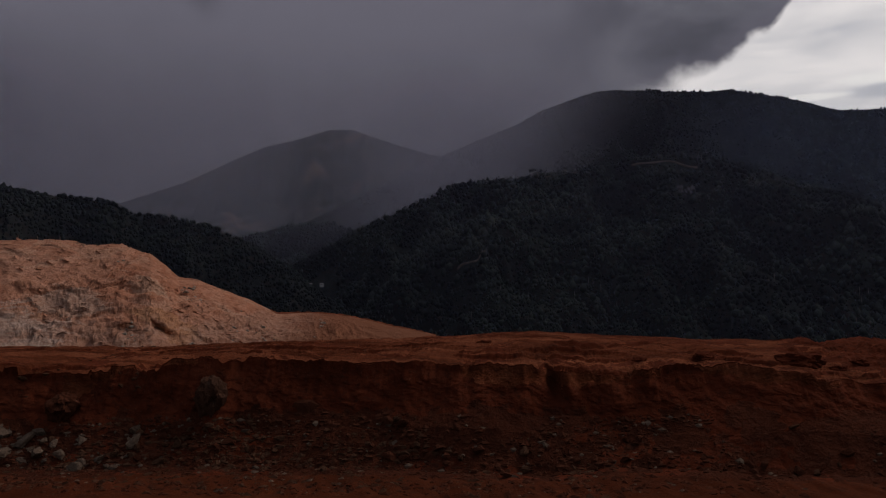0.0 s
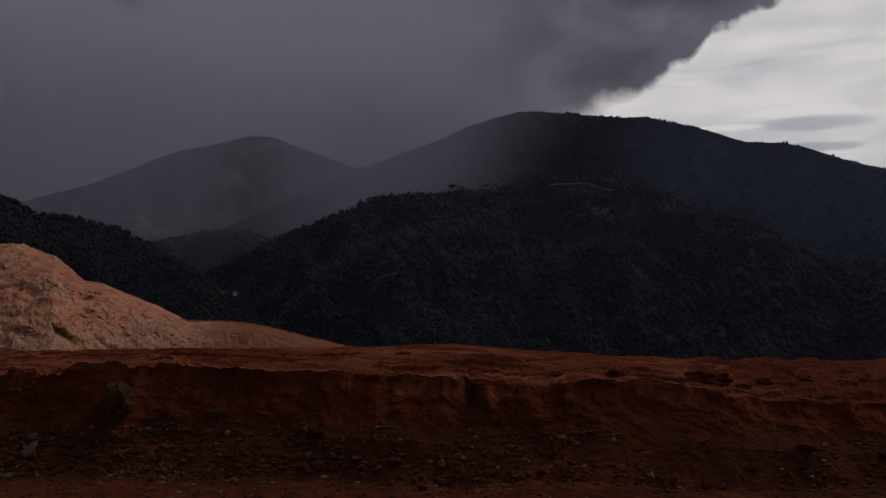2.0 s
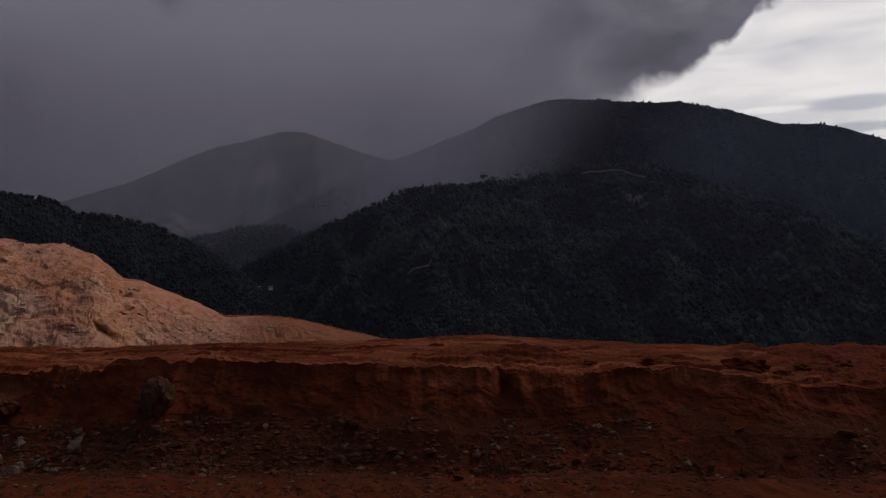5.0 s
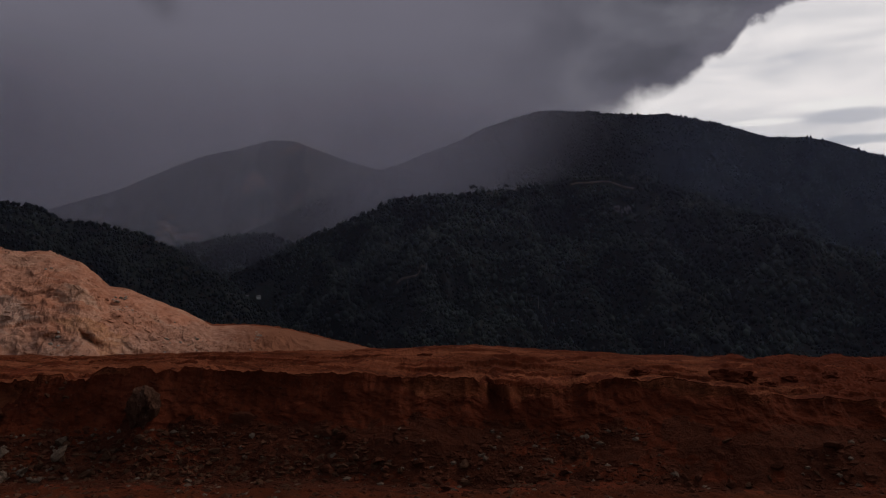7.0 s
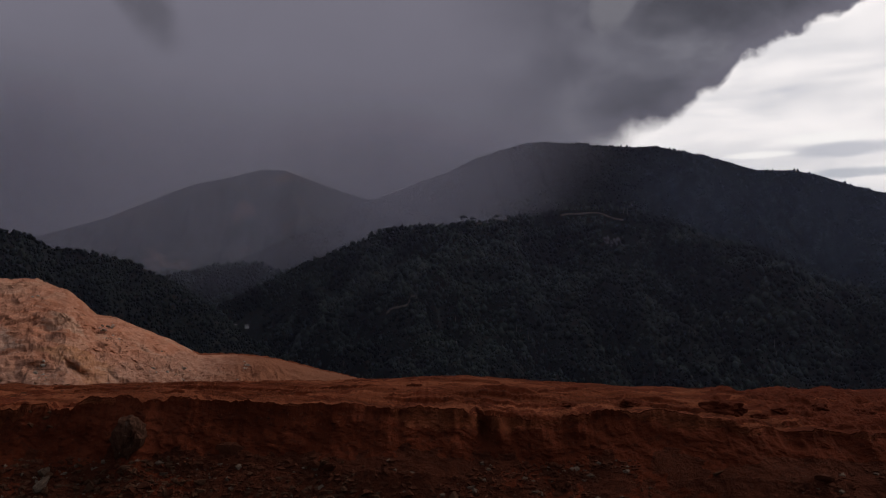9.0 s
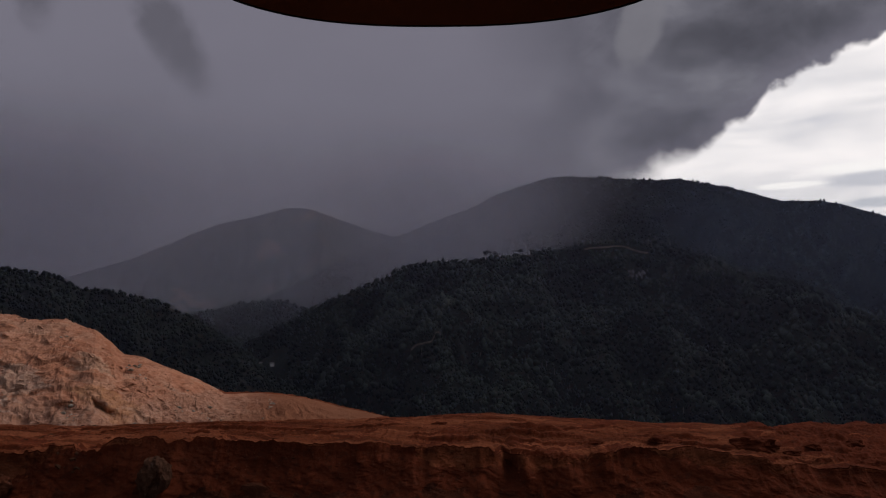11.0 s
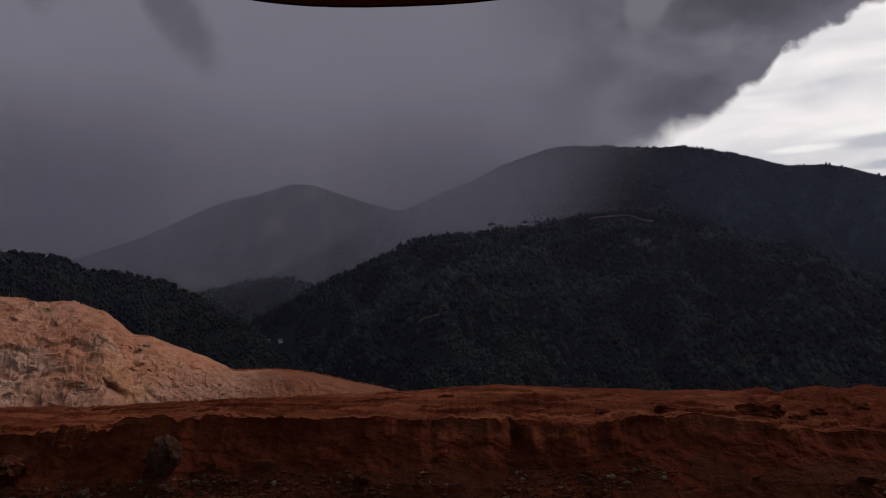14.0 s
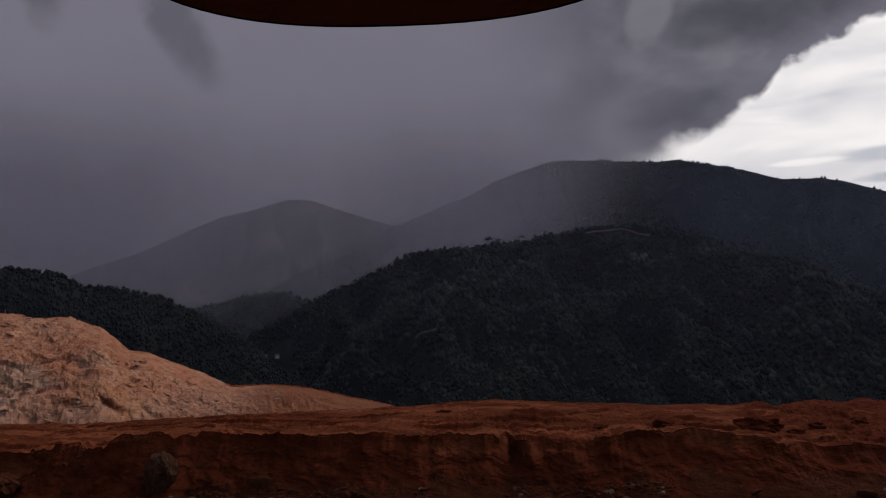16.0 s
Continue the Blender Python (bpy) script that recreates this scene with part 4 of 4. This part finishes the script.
def quarry_slabs():
    """Angular slabs of broken rock that stand out of the slope along the dip of the beds."""
    rng = np.random.default_rng(223)
    shapes = [stone_mesh(31 + 5 * k, "slab", 0.22) for k in range(8)]
    v = [np.array([p.co[:] for p in me.vertices]) for me in shapes]
    f = np.array([list(p.vertices) for p in shapes[0].polygons])
    for me in shapes:
        bpy.data.meshes.remove(me)
    a, s = rng.uniform(-36, -15.5, 1900), np.where(rng.random(1900) < 0.2, rng.uniform(0.95, 1.0, 1900), rng.uniform(0.45, 0.95, 1900))
    keep = ridged(a * 0.35 + s * 2, s * 5, 3, 227) > 0.62
    a, s = a[keep], s[keep]
    p = quarry_surface(a, s)
    r = (0.16 + 0.80 * rng.random(len(p)) ** 3) * np.clip((1.02 - s) * 6, 0.45, 1)
    verts, faces = [], []
    for k, q in enumerate(p):
        m = np.array(Euler((rng.normal() * 0.25, 0.35 + rng.normal() * 0.2, rng.normal() * 0.5)).to_matrix())
        verts.append((v[k % 8] * (r[k] * 1.9, r[k] * 1.2, r[k] * 0.55)) @ m.T + q - (0, -0.1 * r[k], 0.34 * r[k]))
        faces.append(f + len(v[0]) * k)
    me = mesh_of("rock_slabs", np.concatenate(verts), np.concatenate(faces), False)
    me.materials.append(QUARRY)
    tagged(new("rock_slabs", me), "angular ochre rock slabs jutting from the quarry hill", "rocks", kind="stuff")


quarry_rubble()
quarry_slabs()


def shrub(where, size, seed):
    base = new("shrub")
    base.location = where
    bm = bmesh.new()
    for k in range(6):
        m = pose(0, 0, size * 0.3, 25 * math.cos(k), 25 * math.sin(k), 60 * k)
        bmesh.ops.create_cone(bm, segments=4, radius1=0.03, radius2=0.01, depth=size, matrix=m)
    part("stems", bm, BARK, base)
    v, f = crown_mesh(seed, 22, size, size * 0.6)
    me = mesh_of("leaves", v, f, False)
    me.materials.append(LEAVES)
    new("leaves", me).parent = base
    tagged(base, "small green shrub on the quarry crest", "shrub", "shrubs on the quarry crest")


for k, (az, s, size) in enumerate(((-28.6, 0.97, 0.7), (-28.2, 0.93, 0.5), (-25.4, 0.99, 0.5), (-21.6, 0.99, 0.35), (-19.3, 0.99, 0.4), (-8.0, 0.99, 0.5))):
    shrub(quarry_surface(np.array(az), np.array(s)), size, 300 + k)


def crest_post(az):
    base = new("fence_post")
    base.location = quarry_surface(np.array(az), np.array(1.0))
    bm = bmesh.new()
    bmesh.ops.create_cone(bm, cap_ends=True, segments=6, radius1=0.04, radius2=0.035, depth=0.8, matrix=Matrix.Translation((0, 0, 0.18)))
    part("stake", bm, POST_WOOD, base)
    tagged(base, "thin wooden stake on the quarry crest", "post", "stakes on the crest")


for az in (-33.4, -32.0, -30.9, -29.6):
    crest_post(az)


def road_berm():
    """A low safety berm along the far haul road, following the crest as it curves down."""
    az = np.linspace(-16.2, -4.6, 240)
    side = np.linspace(-1, 1, 9)
    A, W = np.meshgrid(az, side, indexing="ij")
    p = QUARRY_AT(A, np.ones_like(A))
    out = p[..., :2] / np.linalg.norm(p[..., :2], axis=-1, keepdims=True)
    p[..., :2] += out * (W * 0.7)[..., None]
    p[..., 2] += 0.34 * (1 - W ** 2) - 0.22 + 0.10 * fbm(A * 3, W, 4, 221)
    tagged(grid_object("haul_road_berm", p, [RED_CRUST]), "low earth berm along the curving haul road", "berm", kind="structure")


road_berm()


# ---- stones on the berm ----
def berm_point(x, col):
    xs = BERM[:, col, 0]
    k = int(np.clip(np.searchsorted(xs, x), 1, len(xs) - 1))
    return BERM[k, col]


def stones():
    rng = np.random.default_rng(401)
    shapes = {m: [stone_mesh(11 + 7 * k, "stone") for k in range(8)] for m in ("grey", "red", "pale")}
    for kind, mat in (("grey", STONE_GREY), ("red", STONE_RED), ("pale", STONE_PALE)):
        for me in shapes[kind]:
            me.materials.append(mat)
    count = 0
    for k in range(270):
        pile = rng.random()
        if pile < 0.34:
            x, col, kind = rng.uniform(-8.2, -4.7), APRON - 6 + int(rng.triangular(0, 14, 60)), "pale"
        elif pile < 0.5:
            x, col, kind = rng.normal(-1.15, 0.35), APRON + 8 + int(rng.triangular(0, 8, 60)), "red" if rng.random() < 0.5 else "grey"
        elif pile < 0.62:
            x, col, kind = rng.normal(-3.5, 0.5), APRON + int(rng.triangular(0, 10, 70)), "grey"
        else:
            x, col, kind = rng.uniform(-7.5, 6.5), APRON - 10 + int(rng.triangular(0, 14, 70)), "red" if rng.random() < 0.75 else "grey"
        size = 0.028 + 0.10 * rng.random() ** 2.4
        if pile < 0.34:
            size *= 1.25
        q = berm_point(x, min(col, APRON + TALUS + FACE - 30))
        ob = new("stone", shapes[kind][k % 8])
        ob.matrix_world = Matrix.Translation(Vector(q) + Vector((0, -0.1 * size, 0.15 * size))) @ Euler(rng.uniform(-0.6, 0.6, 2).tolist() + [rng.uniform(0, 6.28)]).to_matrix().to_4x4() \
            @ Matrix.Diagonal((size * rng.uniform(0.9, 1.5), size, size * rng.uniform(0.45, 0.72), 1))
        tagged(ob, "angular grey quarry stone at the bank's foot" if kind == "grey" else "pale angular stone in a heap at the bank's foot" if kind == "pale" else "red-coated stone lying on the earth bank", "stone", "loose stones on the bank")
        count += 1
    # single large ones
    for x, col, sx, sy, sz, kind, label in (
            (-2.50, 128, 0.28, 0.18, 0.16, "red", "red-coated boulder bulging from the bank face"),
            (-6.55, 96, 0.30, 0.2, 0.2, "grey", "flat grey slab among the stones"),
            (-5.95, 66, 0.22, 0.14, 0.08, "grey", "flat grey slab among the stones"),
            (-4.25, 70, 0.08, 0.06, 0.09, "grey", "pale upright stone at the bank's foot"),
            (-2.95, 58, 0.08, 0.06, 0.05, "grey", "pale flat stone at the bank's foot"),
            (-1.20, 74, 0.11, 0.08, 0.06, "grey", "pale flat stone at the bank's foot"),
            (6.3, 150, 0.07, 0.05, 0.05, "grey", "pale stone on the bank face"),
            (6.0, 120, 0.05, 0.04, 0.04, "grey", "pale stone on the bank face")):
        rock = stone_mesh(int(abs(x) * 100), "boulder", 0.26)
        rock.materials.append((STONE_PALE if 'pale' in label or 'slab' in label else STONE_DUSTY) if kind == "grey" else STONE_RED)
        ob = new("boulder", rock)
        ob.matrix_world = Matrix.Translation(Vector(berm_point(x, col))) @ pose(0, 0.05 if sz < 0.6 else -0.02, 0, -14, 12, 6 * x) @ Matrix.Diagonal((sx, sy, sz, 1))
        tagged(ob, label, "boulder")
    for x, col, w, d, h, seed, mat, label in ((-3.82, 172, 0.23, 0.30, 0.80, 3, STONE_DUSTY, "dusty grey boulder tapering down in the cut bank face"),
                                              (-5.90, 160, 0.24, 0.24, 0.55, 5, STONE_RED, "red-coated boulder bulging from the bank face")):
        ob = new("boulder", wedge_rock(seed, w, d, h))
        ob.data.materials.append(mat)
        ob.matrix_world = Matrix.Translation(Vector(berm_point(x, col)) + Vector((0, -0.13, 0.06)))
        tagged(ob, label, "boulder")
    clod = bpy.data.meshes.new("earth_clod")
    bm = bmesh.new()
    bmesh.ops.create_icosphere(bm, subdivisions=4, radius=1)
    for v in bm.verts:
        v.co *= 1 + 0.38 * noise.fractal(v.co * 1.5, 0.7, 2.1, 5)
    bm.to_mesh(clod)
    bm.free()
    clod.materials.append(RED_CUT)
    for x, col, w in ((3.05, 248, 0.19), (4.42, 254, 0.25), (4.85, 246, 0.10), (5.25, 256, 0.10), (6.0, 268, 0.16), (6.6, 262, 0.12), (2.0, 240, 0.08), (-0.2, 300, 0.10)):
        ob = new("earth_clod", clod)
        ob.matrix_world = Matrix.Translation(Vector(berm_point(x, col)) + Vector((0, 0, -w * 0.1))) @ pose(0, 0, 0, 0, 0, 70 * x) @ Matrix.Diagonal((w * 1.3, w * 1.1, w * 0.62, 1))
        tagged(ob, "dark red earth clod on the bank top", "clod", "clods on the bank top")


stones()


def gravel():
    rng = np.random.default_rng(431)
    for name, mat, n, label in (("gravel", STONE_GREY, 3200, "small grey stones in the bank face"), ("gravel", STONE_RED, 8000, "small red stones in the bank face"), ("gravel", STONE_PALE, 700, "pale stone chips in the bank face")):
        i = rng.integers(50, 50 + 760, n * 3)
        j = np.concatenate([rng.integers(APRON - 25, APRON + TALUS + 30, n * 2), rng.integers(APRON, APRON + TALUS + FACE + 130, n)])
        p = BERM[i, j]
        x = p[:, 0]
        want = fbm(x * 0.8, p[:, 2] * 2, 4, 433 if mat is STONE_GREY else 439) + (0.35 - p[:, 2]) * 0.9 - (np.clip(x + 1.5, 0, 3) * 0.3 if mat is STONE_GREY else 0)
        p = p[want > (0.05 if mat is STONE_GREY else -0.25)][:n]
        r = 0.008 + 0.046 * rng.random(len(p)) ** 3.2
        p = p - np.array([0, -0.2, 0.35]) * r[:, None]
        variants, faces = lumps(0, 10, 0.26, 437)
        ob = scatter(name, p, np.stack([r * 1.25, r, r * 0.8], 1), variants, faces, mat, 441)
        tagged(ob, label, "gravel", kind="stuff")


gravel()


# ---- the truck that the camera is held in ----
def box(bm, x0, x1, y0, y1, z0, z1, bevel=0.0):
    made = bmesh.ops.create_cube(bm, size=1, matrix=Matrix.Translation(((x0 + x1) / 2, (y0 + y1) / 2, (z0 + z1) / 2)) @ Matrix.Diagonal((x1 - x0, y1 - y0, z1 - z0, 1)))
    if bevel:
        edges = list({e for v in made["verts"] for e in v.link_edges})
        bmesh.ops.bevel(bm, geom=edges, offset=bevel, segments=3, affect="EDGES")


def outline(half_w, taper, half_h, power, count, inset=0.0):
    """A rounded mirror outline, wider at its top by taper."""
    pts = []
    for k in range(count):
        a = 2 * math.pi * k / count
        c, s = math.cos(a), math.sin(a)
        h = math.copysign(abs(s) ** (2 / power), s)
        w = (half_w + taper * h - inset) * math.copysign(abs(c) ** (2 / power), c)
        pts.append((w, h * (half_h - inset)))
    return pts


def mirror_shell(ring, depth, rim):
    """A hollow mirror housing: rounded back, rolled rim, open front at y = 0 (local -y is the glass side)."""
    bm = bmesh.new()
    layers = ((rim, 0.012), (rim * 0.45, -0.004), (0.0, 0.006), (-0.004, 0.02), (0.004, depth * 0.6), (0.03, depth * 0.92), (0.07, depth))
    rings = []
    for inset, y in layers:
        rings.append([bm.verts.new((w - math.copysign(min(inset, abs(w) * 0.9), w), y, h - math.copysign(min(inset, abs(h) * 0.9), h))) for w, h in ring])
    n = len(ring)
    for a, b in zip(rings, rings[1:]):
        for k in range(n):
            bm.faces.new((a[k], a[(k + 1) % n], b[(k + 1) % n], b[k]))
    bm.faces.new(rings[-1][::-1])
    for f in bm.faces:
        f.smooth = True
    bmesh.ops.recalc_face_normals(bm, faces=bm.faces)
    return bm


def glass_sheet(ring, inset, bulge, sunk=0.008):
    """Slightly convex mirror glass that closes the rim."""
    bm = bmesh.new()
    rings = []
    for k in range(9):
        f = 1 - k / 9
        y = sunk - bulge * (1 - f * f)
        rings.append([bm.verts.new(((w - math.copysign(min(inset, abs(w)), w)) * f, y, (h - math.copysign(min(inset, abs(h)), h)) * f)) for w, h in ring])
    n = len(ring)
    for a, b in zip(rings, rings[1:]):
        for k in range(n):
            bm.faces.new((a[k], a[(k + 1) % n], b[(k + 1) % n], b[k])).smooth = True
    bm.faces.new(rings[-1]).smooth = True
    bmesh.ops.recalc_face_normals(bm, faces=bm.faces)
    return bm


def tube(bm, a, b, radius, segments=10):
    a, b = Vector(a), Vector(b)
    m = Matrix.Translation((a + b) / 2) @ (b - a).to_track_quat("Z", "Y").to_matrix().to_4x4()
    bmesh.ops.create_cone(bm, cap_ends=True, segments=segments, radius1=radius, radius2=radius, depth=(b - a).length, matrix=m)


def truck():
    base = new("truck")
    base.location = (0, 0, 0)
    door_y = 0.34
    bm = bmesh.new()
    box(bm, -0.75, 0.62, door_y, door_y + 0.06, 1.15, 2.10, 0.02)
    part("door", bm, WHITE_PAINT, base, "dusty white cab door panel")
    for x0, x1 in ((-0.78, -0.70), (0.57, 0.65)):
        bm = bmesh.new()
        box(bm, x0, x1, door_y, door_y + 0.06, 2.10, 2.95, 0.015)
        part("pillar", bm, WHITE_PAINT, base)
    bm = bmesh.new()
    box(bm, -0.95, 0.95, -1.95, door_y + 0.08, 2.93, 3.02, 0.03)
    part("roof", bm, WHITE_PAINT, base)
    bm = bmesh.new()
    box(bm, 0.90, 0.96, -1.90, door_y, 0.9, 2.93, 0.02)
    part("rear_wall", bm, WHITE_PAINT, base)
    bm = bmesh.new()
    box(bm, -1.5, 0.95, -1.90, door_y, 0.85, 1.0, 0.02)
    part("floor", bm, STEEL, base)
    bm = bmesh.new()
    box(bm, -1.5, -0.78, -1.90, door_y + 0.04, 1.0, 1.95, 0.06)
    part("hood", bm, WHITE_PAINT, base)
    bm = bmesh.new()
    box(bm, -0.75, 0.62, -1.95, -1.89, 1.0, 2.95, 0.02)
    part("far_door", bm, WHITE_PAINT, base)
    for x, y in ((-1.1, -1.75), (-1.1, 0.20), (0.62, -1.75), (0.62, 0.20)):
        bm = bmesh.new()
        bmesh.ops.create_cone(bm, cap_ends=True, segments=32, radius1=0.5, radius2=0.5, depth=0.3, matrix=pose(x, y, 0.5, 90, 0, 0))
        part("wheel", bm, RUBBER, base)
    # door mirror: glass faces back along the truck and in towards the cab
    ring = outline(0.104, 0.046, 0.205, 3.0, 64)
    away = Vector((0.37, 0.93, 0)).normalized()
    m = Matrix.Identity(4)
    m.col[0], m.col[1], m.col[2] = (*away, 0), (-0.93, 0.37, 0, 0), (0, 0, 1, 0)
    centre = Vector((-0.620, 0.800, 2.575))
    m = Matrix.Translation(centre) @ m
    shell = part("mirror_housing", mirror_shell(ring, 0.075, 0.040), BLACK_PLASTIC, base, "black plastic door mirror housing")
    shell.matrix_basis = m
    glass = part("mirror_glass", glass_sheet(ring, 0.038, 0.002), MIRROR, shell)
    bm = bmesh.new()
    tube(bm, (-0.74, door_y + 0.03, 2.86), (-0.70, 0.76, 2.88), 0.014)
    tube(bm, (-0.70, 0.76, 2.88), (-0.68, 0.78, 2.70), 0.014)
    tube(bm, (-0.74, door_y + 0.03, 2.22), (-0.70, 0.76, 2.30), 0.014)
    tube(bm, (-0.70, 0.76, 2.30), (-0.68, 0.78, 2.50), 0.014)
    part("mirror_arm", bm, STEEL, base)
    # kerb mirror over the window: glass faces down to the road beside the door
    ring = outline(0.215, 0.0, 0.115, 2.5, 72)
    m = Matrix.Identity(4)
    m.col[0], m.col[1], m.col[2] = (1, 0, 0, 0), (0, 0.46, 0.88, 0), (0, -0.88, 0.46, 0)
    m = Matrix.Translation((-0.003, 0.503, 2.716)) @ m
    shell = part("kerb_mirror_housing", mirror_shell(ring, 0.06, 0.004), BLACK_PLASTIC, base, "black plastic kerb mirror housing")
    shell.matrix_basis = m
    part("kerb_mirror_glass", glass_sheet(ring, 0.003, 0.018, -0.0035), DIM_MIRROR, shell)
    bm = bmesh.new()
    tube(bm, (-0.05, door_y + 0.05, 2.95), (-0.05, 0.50, 2.90), 0.012)
    tube(bm, (-0.05, 0.50, 2.90), (-0.05, 0.53, 2.76), 0.012)
    part("kerb_mirror_bracket", bm, STEEL, base)
    tagged(base, "parked truck cab with a black door mirror and kerb mirror", "truck")


truck()


# ---- what moves ----
def motions():
    """The storm drifts to the right: the cloud edge slowly, the rain curtains faster, the haze sheets hardly."""
    walk(CLOUDS, [(t, pose(0, 0, 0, 0, 0, -0.19 * t + 2.35)) for t in (0.0, 4.0, 8.0, 12.0, 16.0)])
    for veil, speed in zip(VEILS, (0.02, 0.0, 0.22, 0.30, 0.32, 0.34, 0.36, 0.90, 0.86, 0.75, 0.72, 0.70)):
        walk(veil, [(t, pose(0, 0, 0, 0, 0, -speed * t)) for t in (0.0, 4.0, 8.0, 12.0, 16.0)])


motions()
